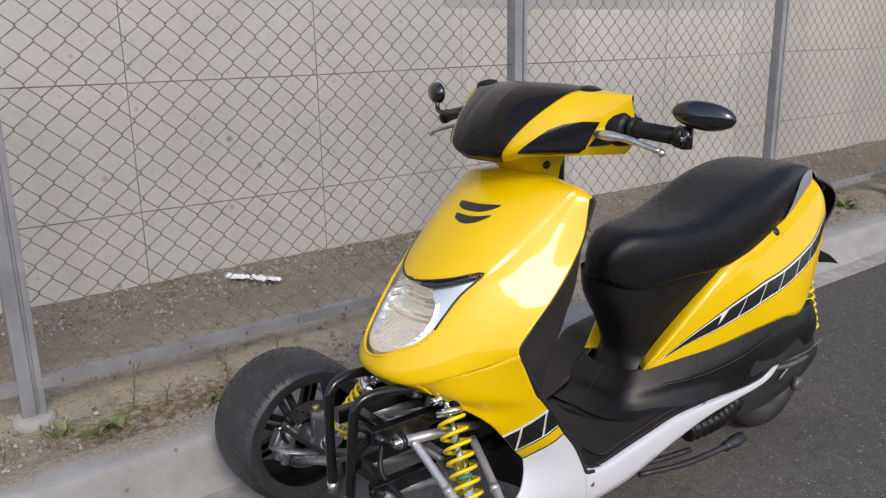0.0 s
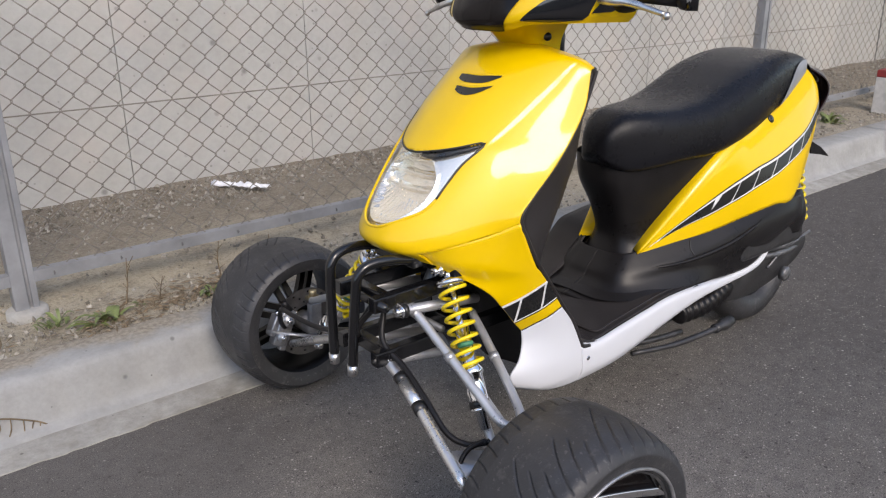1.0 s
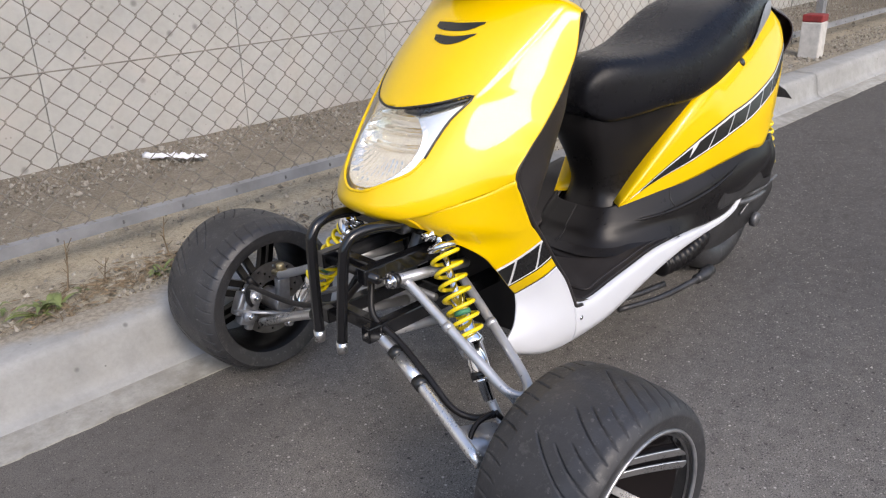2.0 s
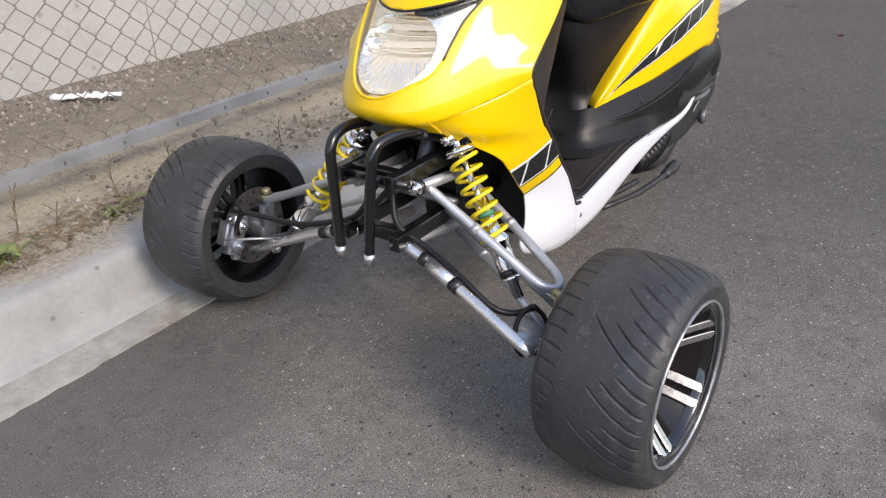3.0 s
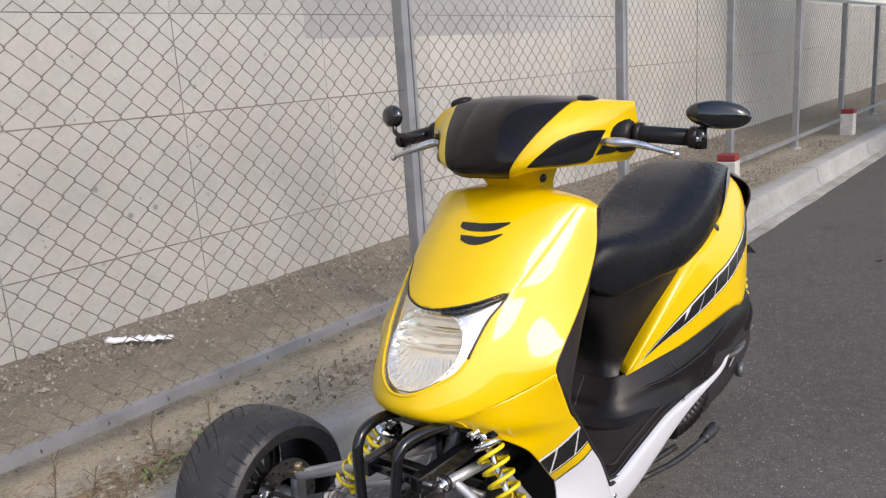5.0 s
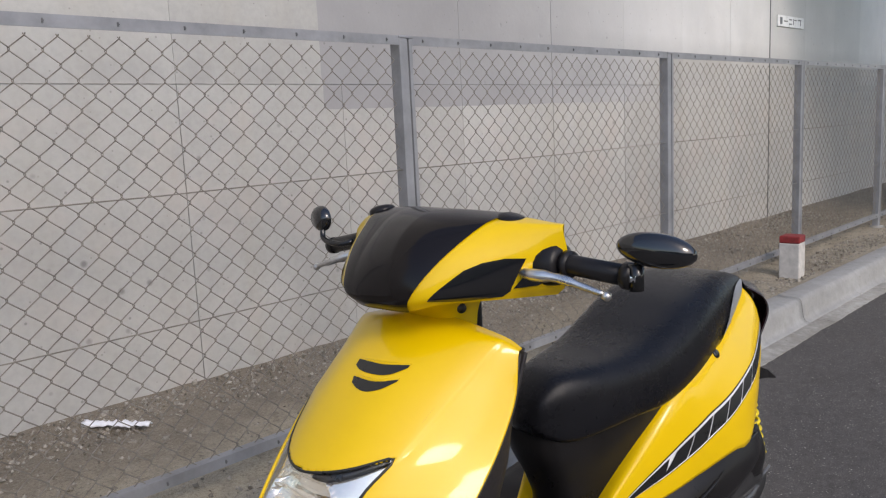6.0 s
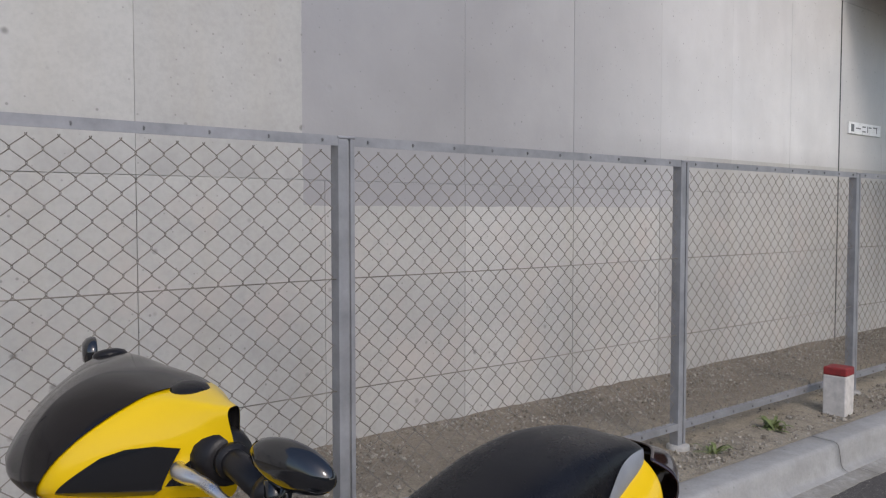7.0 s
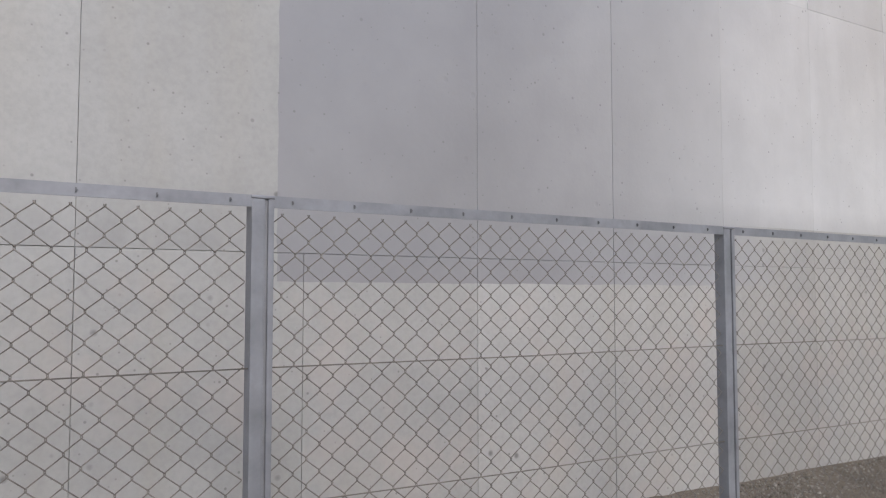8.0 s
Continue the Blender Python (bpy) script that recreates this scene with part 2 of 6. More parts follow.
    n.rough(n.math("ADD", n.ramp(mask, [(0.0, 0.66), (1.0, 0.34)]), n.math("MULTIPLY", n.math("SUBTRACT", smear, 0.5), 0.25)))
    return m


def mat_dirt():
    m = material("dirt", rough=0.95)
    n = Nodes(m)
    p = n.place()
    big = n.noise(p, 1.7, 7, 0.62)
    mid = n.noise(p, 11.0, 8, 0.7)
    fine = n.noise(p, 85.0, 6, 0.75)
    grit = n.noise(p, 260.0, 3, 0.7)
    sep = n.t.nodes.new("ShaderNodeSeparateXYZ")
    n.link(p, sep.inputs[0])
    # the strip in front of the fence is dusty and pale, the bank below the wall dark loose earth
    bank = n.ramp(n.math("ADD", n.math("MULTIPLY", n.math("SUBTRACT", sep.outputs[1], 2.45), 0.55), n.math("MULTIPLY", n.math("SUBTRACT", big, 0.5), 0.55)), [(0.28, 0.0), (0.50, 1.0)])
    c = n.mix(n.ramp(big, [(0.36, 0.0), (0.64, 1.0)]), (0.360, 0.312, 0.228), (0.480, 0.428, 0.328))
    c = n.mix(n.math("MULTIPLY", bank, 0.8), c, (0.195, 0.160, 0.118))
    # darker brown mixed in further along x
    browner = n.ramp(n.math("ADD", n.math("MULTIPLY", n.math("SUBTRACT", sep.outputs[0], 2.6), 0.4), n.math("SUBTRACT", big, 0.5)), [(0.0, 0.0), (0.8, 0.38)])
    c = n.mix(browner, c, (0.170, 0.138, 0.100))
    c = n.mix(n.ramp(mid, [(0.38, 0.45), (0.50, 0.0)]), c, (0.150, 0.124, 0.094))
    c = n.mix(n.ramp(mid, [(0.53, 0.0), (0.68, 0.40)]), c, (0.400, 0.360, 0.290))
    c = n.mix(n.ramp(fine, [(0.36, 0.55), (0.49, 0.0)]), c, (0.085, 0.070, 0.052))
    c = n.mix(n.ramp(fine, [(0.56, 0.0), (0.68, 0.50)]), c, (0.44, 0.41, 0.35))
    c = n.mix(n.ramp(grit, [(0.40, 0.35), (0.52, 0.0)]), c, (0.10, 0.084, 0.064))
    n.color(c)
    n.bump(n.math("ADD", n.math("MULTIPLY", mid, 1.2), n.math("ADD", n.math("MULTIPLY", fine, 0.8), n.math("MULTIPLY", grit, 0.3))), 0.9, 0.010)
    return m


def mat_grain(name, base, rough, metal=0.0, vary=0.25, scale=12.0, bump=0.0, bump_scale=200.0, coat=0.0):
    """A plain material with soft stains and, where given, a fine relief."""
    m = material(name, base, rough, metal, coat)
    n = Nodes(m)
    p = n.place()
    a = n.noise(p, scale, 5, 0.6)
    f = n.noise(p, scale * 9, 4, 0.6)
    c = n.mix(n.ramp(a, [(0.3, 0.0), (0.7, 1.0)]), tuple(x * (1 - vary) for x in base), tuple(min(1, x * (1 + vary * 0.6)) for x in base))
    n.color(c)
    n.rough(n.ramp(n.math("ADD", n.math("MULTIPLY", a, 0.6), n.math("MULTIPLY", f, 0.4)), [(0.3, max(0.02, rough * 0.75)), (0.7, min(1, rough * 1.25))]))
    if bump:
        n.bump(n.noise(p, bump_scale, 4, 0.6), bump, 0.002)
    return m


M_ASPHALT = mat_asphalt()
M_ASPHALT.node_tree.nodes["Principled BSDF"].inputs["Specular IOR Level"].default_value = 0.2
def mat_kerb():
    m, n, c = mat_concrete("kerb_concrete", (0.350, 0.350, 0.342), (0.270, 0.268, 0.256), 2.2, 0.12, True, (0.27, 0.24, 0.18), 0.7)
    sep = n.t.nodes.new("ShaderNodeSeparateXYZ")
    n.link(n.place(), sep.inputs[0])
    lumps = n.noise(n.place(), 4.5, 7, 0.68)
    reach = n.math("ADD", n.math("SUBTRACT", sep.outputs[1], 2.335), n.math("MULTIPLY", n.math("SUBTRACT", lumps, 0.5), 0.30))
    top = n.math("GREATER_THAN", sep.outputs[2], 0.147)
    soil = n.math("MULTIPLY", top, n.ramp(n.math("MULTIPLY", reach, 4.0), [(0.05, 0.0), (0.35, 0.9)]))
    dust = n.mix(n.ramp(n.noise(n.place(), 70.0, 5, 0.7), [(0.4, 0.0), (0.6, 1.0)]), (0.20, 0.165, 0.12), (0.33, 0.29, 0.225))
    clean = n.ramp(n.math("MULTIPLY", sep.outputs[0], 0.25), [(0.40, 1.0), (0.62, 0.25)])
    n.color(n.mix(n.math("MULTIPLY", soil, clean), c, dust))
    return m


M_KERB = mat_kerb()
M_FOOTING = mat_concrete("footing_concrete", (0.365, 0.360, 0.342), (0.262, 0.256, 0.238), 2.2, 0.30, True, (0.27, 0.23, 0.15))[0]
M_GUTTER = mat_concrete("gutter_concrete", (0.395, 0.383, 0.352), (0.245, 0.232, 0.205), 3.4, 0.30, True, (0.20, 0.17, 0.11))[0]
M_MORTAR = mat_grain("joint_mortar", (0.085, 0.080, 0.072), 0.9, 0.0, 0.4, 40.0, 0.3, 150.0)
M_WALL = mat_wall()
M_DIRT = mat_dirt()
M_SLAB = mat_concrete("slab_concrete", (0.40, 0.385, 0.35), (0.30, 0.29, 0.26), 1.0, 0.3)[0]
M_BEAM = mat_concrete("beam_concrete", (0.30, 0.24, 0.17), (0.22, 0.175, 0.12), 1.0, 0.3)[0]
M_GALV = mat_grain("galvanised_steel", (0.272, 0.277, 0.290), 0.50, 0.35, 0.25, 9.0, 0.12, 120.0)
M_WIRE = mat_grain("weathered_wire", (0.230, 0.208, 0.177), 0.55, 0.25, 0.35, 20.0)
M_YELLOW = mat_grain("yellow_paint", (0.75, 0.485, 0.002), 0.34, 0.0, 0.03, 3.0, 0.0, 1.0, 0.5)
M_WHITE = mat_grain("white_paint", (0.60, 0.61, 0.64), 0.36, 0.0, 0.03, 1.5, 0.0, 1.0, 0.2)
M_BLACK_GLOSS = mat_grain("black_gloss", (0.008, 0.008, 0.009), 0.12, 0.0, 0.2, 6.0, 0.0, 1.0, 0.6)
M_SMOKE = mat_grain("smoked_acrylic", (0.010, 0.008, 0.008), 0.11, 0.0, 0.15, 4.0, 0.0, 1.0, 0.0)
M_PLASTIC = mat_grain("black_plastic", (0.013, 0.012, 0.0125), 0.32, 0.0, 0.3, 8.0, 0.2, 420.0)
M_MAT = mat_grain("floor_plastic", (0.028, 0.025, 0.025), 0.42, 0.0, 0.3, 10.0, 0.3, 300.0)
M_SEAT = mat_grain("black_vinyl", (0.009, 0.009, 0.011), 0.29, 0.0, 0.25, 7.0, 0.3, 620.0)
M_SEAT_GREY = mat_grain("grey_vinyl", (0.26, 0.28, 0.31), 0.42, 0.0, 0.2, 10.0, 0.2, 500.0)
def mat_rubber():
    """Black rubber, scuffed and dusty in patches."""
    m = material("tyre_rubber", rough=0.5)
    n = Nodes(m)
    p = n.place()
    c = n.mix(n.ramp(n.noise(p, 6.0, 6, 0.65), [(0.32, 0.0), (0.68, 1.0)]), (0.019, 0.019, 0.021), (0.039, 0.039, 0.042))
    scuff = n.ramp(n.noise(p, 34.0, 6, 0.7), [(0.56, 0.0), (0.70, 0.55)])
    c = n.mix(scuff, c, (0.095, 0.092, 0.090))
    c = n.mix(n.ramp(n.noise(p, 120.0, 3, 0.6), [(0.62, 0.0), (0.70, 0.5)]), c, (0.12, 0.115, 0.11))
    n.color(c)
    n.rough(n.ramp(n.noise(p, 14.0, 5), [(0.3, 0.40), (0.7, 0.62)]))
    n.bump(n.noise(p, 180.0, 4, 0.6), 0.35, 0.002)
    return m


M_RUBBER = mat_rubber()
M_BLACK_STEEL = mat_grain("black_enamel", (0.007, 0.007, 0.008), 0.20, 0.0, 0.3, 12.0, 0.0, 1.0, 0.15)
M_SILVER = mat_grain("silver_paint", (0.44, 0.44, 0.45), 0.32, 0.55, 0.15, 18.0)
M_CHROME = mat_grain("chrome", (0.82, 0.82, 0.83), 0.09, 1.0, 0.08, 20.0)
M_ALU = mat_grain("machined_aluminium", (0.60, 0.59, 0.585), 0.30, 0.95, 0.15, 30.0)
M_STEEL = mat_grain("brushed_steel", (0.74, 0.73, 0.72), 0.30, 0.9, 0.12, 22.0, 0.06, 160.0)
# a darker, duller black than the gloss, for the right wheel's rim and spokes
M_RIM_DARK = mat_grain("dull_black_rim", (0.006, 0.006, 0.0065), 0.42, 0.0, 0.3, 20.0)
M_RIM_DARK.node_tree.nodes["Principled BSDF"].inputs["Specular IOR Level"].default_value = 0.25
M_CALIPER = mat_grain("cast_aluminium", (0.40, 0.40, 0.41), 0.36, 0.75, 0.35, 30.0, 0.2, 150.0)
M_IRON = mat_grain("cast_grey", (0.17, 0.17, 0.175), 0.45, 0.6, 0.35, 25.0, 0.2, 150.0)
M_SPRING = mat_grain("spring_yellow", (0.80, 0.60, 0.005), 0.28, 0.0, 0.1, 20.0, 0.0, 1.0, 0.5)
M_DECAL_BLACK = mat_grain("black_decal", (0.014, 0.014, 0.014), 0.3, 0.0, 0.2, 10.0)
M_DECAL_WHITE = mat_grain("white_decal", (0.78, 0.78, 0.78), 0.3, 0.0, 0.06, 10.0)
M_RED = mat_grain("red_paint", (0.22, 0.020, 0.020), 0.6, 0.0, 0.3, 30.0)
M_MARKER = mat_grain("marker_concrete", (0.50, 0.48, 0.45), 0.85, 0.0, 0.25, 18.0, 0.3, 120.0)
M_PAPER = mat_grain("paper", (0.80, 0.80, 0.82), 0.8, 0.0, 0.12, 30.0)
M_LEAF = mat_grain("weed_leaf", (0.150, 0.185, 0.062), 0.55, 0.0, 0.5, 22.0)
M_DRY = mat_grain("dry_stalk", (0.17, 0.125, 0.075), 0.8, 0.0, 0.5, 60.0)
def mat_stone():
    m = material("stone", rough=0.9)
    n = Nodes(m)
    isle = n.t.nodes.new("ShaderNodeNewGeometry").outputs["Random Per Island"]
    c = n.mix(n.ramp(isle, [(0.0, 0.0), (1.0, 1.0)]), (0.12, 0.103, 0.080), (0.42, 0.39, 0.335))
    n.color(n.mix(n.ramp(n.noise(n.place(), 90.0, 4), [(0.35, 0.5), (0.6, 0.0)]), c, (0.13, 0.11, 0.085)))
    return m


M_STONE = mat_stone()
M_BRAKE = mat_grain("brake_steel", (0.215, 0.205, 0.198), 0.40, 0.9, 0.3, 30.0)
M_BRASS = mat_grain("zinc_yellow", (0.40, 0.33, 0.20), 0.35, 0.8, 0.2, 40.0)
M_TAIL = mat_grain("dark_red_lens", (0.014, 0.003, 0.003), 0.12, 0.0, 0.2, 10.0, 0.0, 1.0, 0.6)
M_CASE = mat_grain("grimy_casting", (0.055, 0.054, 0.055), 0.42, 0.45, 0.4, 25.0, 0.25, 150.0)
M_LABEL = mat_grain("green_label", (0.05, 0.22, 0.12), 0.5, 0.0, 0.2, 60.0)


def mat_glass(name, tint, rough=0.02):
    m = material(name, tint, rough)
    b = m.node_tree.nodes["Principled BSDF"]
    b.inputs["Transmission Weight"].default_value = 1.0
    b.inputs["IOR"].default_value = 1.25
    return m


for m, value in ((M_PLASTIC, 0.22), (M_MAT, 0.22), (M_SMOKE, 0.24), (M_SEAT, 0.20)):
    m.node_tree.nodes["Principled BSDF"].inputs["Specular IOR Level"].default_value = value
for name, value in (("Specular IOR Level", 0.2), ("Coat IOR", 1.5)):
    M_YELLOW.node_tree.nodes["Principled BSDF"].inputs[name].default_value = value
M_REFLECTOR = mat_grain("bright_reflector", (0.98, 0.92, 0.82), 0.09, 0.88, 0.05, 30.0)
M_GLASS = mat_glass("clear_lens", (0.97, 0.97, 0.96))


# ---- helpers for meshes ----
def thing(name, label, category, group="", kind="", at=None):
    ob = new(name)
    if at:
        ob.matrix_world = at
    return tagged(ob, label, category, group, kind)


def part(name, bm, mat, parent=None, label="", smooth=True):
    """Links a bmesh as one mesh object, under a thing or a part where given."""
    me = bpy.data.meshes.new(name)
    bmesh.ops.recalc_face_normals(bm, faces=bm.faces)
    bm.to_mesh(me)
    bm.free()
    if smooth:
        me.polygons.foreach_set("use_smooth", [True] * len(me.polygons))
    me.materials.append(mat)
    ob = new(name, me)
    if parent is not None:
        ob.parent = parent
        ob.matrix_parent_inverse = parent.matrix_world.inverted()
    return tagged(ob, label)


def bevel(ob, width=0.003, segments=2, angle=35):
    b = ob.modifiers.new("bevel", "BEVEL")
    b.width, b.segments, b.limit_method, b.angle_limit = width, segments, "ANGLE", radians(angle)
    return ob


def thick(ob, t, offset=-1.0):
    s = ob.modifiers.new("thickness", "SOLIDIFY")
    s.thickness, s.offset = t, offset
    return ob


def box(bm, lo, hi, m=None):
    vs = [bm.verts.new((x, y, z)) for x in (lo[0], hi[0]) for y in (lo[1], hi[1]) for z in (lo[2], hi[2])]
    for f in ((0, 1, 3, 2), (4, 6, 7, 5), (0, 4, 5, 1), (2, 3, 7, 6), (0, 2, 6, 4), (1, 5, 7, 3)):
        bm.faces.new([vs[i] for i in f])
    if m:
        bmesh.ops.transform(bm, matrix=m, verts=vs)
    return vs


def spline(pts, n):
    """A Catmull-Rom curve through the points, n steps to each span."""
    p = [Vector(q) for q in pts]
    p = [p[0] * 2 - p[1]] + p + [p[-1] * 2 - p[-2]]
    out = []
    for i in range(1, len(p) - 2):
        for k in range(n):
            t = k / n
            a, b, c, d = p[i - 1], p[i], p[i + 1], p[i + 2]
            out.append(0.5 * (2 * b + (c - a) * t + (2 * a - 5 * b + 4 * c - d) * t * t + (3 * b - a - 3 * c + d) * t ** 3))
    return out + [p[-2]]


def tube(bm, pts, r, seg=10, smooth=0, cap=True, closed=False):
    """A round bar along the points; r is one radius or one for each point."""
    pts = spline(pts, smooth) if smooth else [Vector(q) for q in pts]
    n = len(pts)
    rs = [r] * n if isinstance(r, (int, float)) else [r[min(len(r) - 1, int(i * len(r) / n))] for i in range(n)] if len(r) != n else r
    side = None
    rings = []
    for i, p in enumerate(pts):
        a = pts[(i + 1) % n] if closed else pts[min(i + 1, n - 1)]
        b = pts[i - 1] if closed or i else pts[0]
        d = (a - b).normalized()
        if side is None:
            side = d.orthogonal().normalized()
        side = (side - d * side.dot(d)).normalized()
        up = d.cross(side)
        rings.append([bm.verts.new(p + (side * math.cos(2 * math.pi * k / seg) + up * math.sin(2 * math.pi * k / seg)) * rs[i]) for k in range(seg)])
    for i in range(n if closed else n - 1):
        A, B = rings[i], rings[(i + 1) % n]
        for k in range(seg):
            bm.faces.new((A[k], A[(k + 1) % seg], B[(k + 1) % seg], B[k]))
    if cap and not closed:
        bm.faces.new(rings[0][::-1])
        bm.faces.new(rings[-1])


def lathe(bm, profile, m, seg=40, closed=False):
    """Turns (radius, height) points round the z axis of the pose m."""
    rings = []
    for r, h in profile:
        rings.append([bm.verts.new(m @ Vector((r * math.cos(2 * math.pi * k / seg), r * math.sin(2 * math.pi * k / seg), h))) for k in range(seg)])
    n = len(rings)
    for i in range(n if closed else n - 1):
        A, B = rings[i], rings[(i + 1) % n]
        for k in range(seg):
            bm.faces.new((A[k], A[(k + 1) % seg], B[(k + 1) % seg], B[k]))
    if not closed:
        for ring, p in ((rings[0], profile[0]), (rings[-1], profile[-1])):
            if p[0] > 1e-5:
                bm.faces.new(ring)


def along(a, b):
    """The pose at a whose z axis points at b."""
    a, b = Vector(a), Vector(b)
    return Matrix.Translation(a) @ (b - a).to_track_quat("Z", "Y").to_matrix().to_4x4()


def bolt(bm, at, way, r=0.009, length=0.012):
    """A hexagon head with a washer."""
    m = along(at, Vector(at) + Vector(way))
    lathe(bm, [(0.0, 0.0), (r * 1.35, 0.0), (r * 1.35, length * 0.2), (0.0, length * 0.2)], m, 14)
    lathe(bm, [(0.0, length * 0.2), (r, length * 0.2), (r, length * 0.9), (r * 0.8, length), (0.0, length)], m, 6)


def loft(rows, n=6, m=6):
    """A grid of points through rows of control points, smooth both ways."""
    long = [spline(r, m) for r in rows]
    cols = [spline([r[j] for r in long], n) for j in range(len(long[0]))]
    return [[cols[j][i] for j in range(len(cols))] for i in range(len(cols[0]))]


def skin(bm, grid, keep=None, closed=False):
    vs = [[bm.verts.new(p) for p in row] for row in grid]
    for i in range(len(vs) - 1):
        w = len(vs[i])
        for j in range(w if closed else w - 1):
            a, b, c, d = vs[i][j], vs[i][(j + 1) % w], vs[i + 1][(j + 1) % w], vs[i + 1][j]
            if keep is None or keep((a.co + b.co + c.co + d.co) / 4):
                bm.faces.new((a, b, c, d))
    for v in [v for v in bm.verts if not v.link_faces]:
        bm.verts.remove(v)
    return vs


def inside(x, y, poly):
    c, j = False, len(poly) - 1
    for i, (a, b) in enumerate(poly):
        if (b > y) != (poly[j][1] > y) and x < (poly[j][0] - a) * (y - b) / (poly[j][1] - b) + a:
            c = not c
        j = i
    return c


def mirrored(rows):
    """Rows of (across, x, z) from the middle to the edge, made whole on both sides."""
    return [[(-d, x, z) for d, x, z in r[:0:-1]] + list(r) for r in rows]


# ---- road, gutter, kerb, dirt strip, wall ----
KERB = -0.5  # degrees by which the kerb runs off the fence's line


def kerb_pose():
    return pose(1.0, 2.305, 0, 0, 0, KERB)


bm = bmesh.new()
xs = [-300, -60, -20, -8, -4, 0, 4, 8, 14, 24, 60, 300]
ys = [-300, -60, -20, -6, -2, 0, 1, 2.0, 2.5]
grid = [[Vector((x, y, 0.0)) for x in xs] for y in ys]
skin(bm, grid)
road = tagged(part("road", bm, M_ASPHALT), "worn dark grey asphalt road with pale chips", "road", kind="structure")

# gutter: a flush concrete strip with a ragged edge against the asphalt
rng = random.Random(4)
gutter = tagged(new("gutter"), "pale dirty concrete gutter strip along the kerb", "gutter", kind="structure")
for k in range(-6, 18):
    bm = bmesh.new()
    n = 110
    front, back = [], []
    for i in range(n + 1):
        x = k * 2.0 + 0.02 + i * 1.995 / n
        w = -0.160 + 0.010 * noise.noise((x * 3.0, 0.3, 0)) + 0.007 * noise.noise((x * 17.0, 4.1, 0)) + 0.004 * noise.noise((x * 45.0, 2.1, 0))
        front.append((x, w))
    for x, w in front:
        bm.verts.new((x, w, 0.0035)), bm.verts.new((x, -0.030, 0.012)), bm.verts.new((x, w - 0.001, -0.02)), bm.verts.new((x, 0.03, 0.013))
    bm.verts.ensure_lookup_table()
    for i in range(n):
        a, b = 4 * i, 4 * i + 4
        bm.faces.new([bm.verts[j] for j in (a, b, b + 1, a + 1)])
        bm.faces.new([bm.verts[j] for j in (a + 2, b + 2, b, a)])
        bm.faces.new([bm.verts[j] for j in (a + 1, b + 1, b + 3, a + 3)])
    bmesh.ops.transform(bm, matrix=kerb_pose(), verts=bm.verts)
    part("gutter_slab", bm, M_GUTTER, gutter, smooth=False)

kerb = tagged(new("kerb"), "raised pale concrete kerb with rounded weathered edge", "kerb", kind="structure")
for k in range(-6, 18):
    bm = bmesh.new()
    prof = [(-0.060, -0.05), (-0.058, 0.010), (-0.040, 0.0165), (-0.026, 0.026), (-0.018, 0.045), (-0.007, 0.120), (-0.001, 0.142), (0.010, 0.154), (0.026, 0.158), (0.140, 0.160), (0.150, 0.157), (0.154, 0.148), (0.154, -0.05)]
    x0 = k * 2.0 - 0.10
    rows = []
    for i in range(25):
        x = x0 + i * 1.982 / 24
        rows.append([Vector((x, a + 0.0012 * noise.noise((x * 5, b * 20, a * 9)), b + 0.002 * noise.noise((x * 4, 7 + a * 12, 1)))) for a, b in prof])
    vs = skin(bm, rows)
    bm.faces.new(vs[0]), bm.faces.new(vs[-1][::-1])
    bmesh.ops.transform(bm, matrix=kerb_pose(), verts=bm.verts)
    part("kerb_stone", bm, M_KERB, kerb)
    bm = bmesh.new()
    vs = skin(bm, [[Vector((x0 + dx, a + (0.004 if a < 0.05 else -0.004), b - 0.004)) for a, b in prof] for dx in (-0.020, 0.002)])
    bm.faces.new(vs[0]), bm.faces.new(vs[-1][::-1])
    bmesh.ops.transform(bm, matrix=kerb_pose(), verts=bm.verts)
    part("joint_mortar", bm, M_MORTAR, kerb, "dark mortar joint", smooth=False)

# dirt between kerb and wall
bm = bmesh.new()
grid = []
for j in range(41):
    y = 2.40 + j * 1.50 / 40
    row = []
    for i in range(300):
        x = -7 + 0.06 * i if i < 220 else 6.2 + (i - 220) * 0.36
        e = min(1.0, max(0.0, (y - 2.47) / 0.12))
        h = 0.148 + 0.012 * (y - 2.45) + e * (0.014 * noise.noise((x * 1.7, y * 1.7, 0)) + 0.010 * noise.noise((x * 6, y * 6, 2)) + 0.005 * noise.noise((x * 19, y * 19, 5)))
        h += 0.035 * max(0.0, (y - 3.62) / 0.2)
        row.append(Vector((x, y, h)))
    grid.append(row)
skin(bm, grid)
dirt = tagged(part("dirt_strip", bm, M_DIRT), "bare brown dirt strip with gravel behind the kerb", "dirt", kind="structure")

# wall of cast concrete: a core, and form panels with open joints in front of it
WALL_Y, PANEL, FIRST = 3.822, 0.926, -9.37
wall = tagged(new("wall_north"), "tall pale cast concrete wall with form joints", "wall", kind="structure")
bm = bmesh.new()
box(bm, (-10, WALL_Y + 0.013, -0.3), (60, WALL_Y + 0.5, 7.2))
part("wall_core", bm, M_WALL, wall, smooth=False)


def form_panel(z0, z1, count=1):
    bm = bmesh.new()
    gap = 0.0014 if z0 < 0 else 0.0008
    box(bm, (gap, 0.0, z0 + 0.0014), (PANEL * count - gap, 0.03, z1 - 0.0014))
    return bm


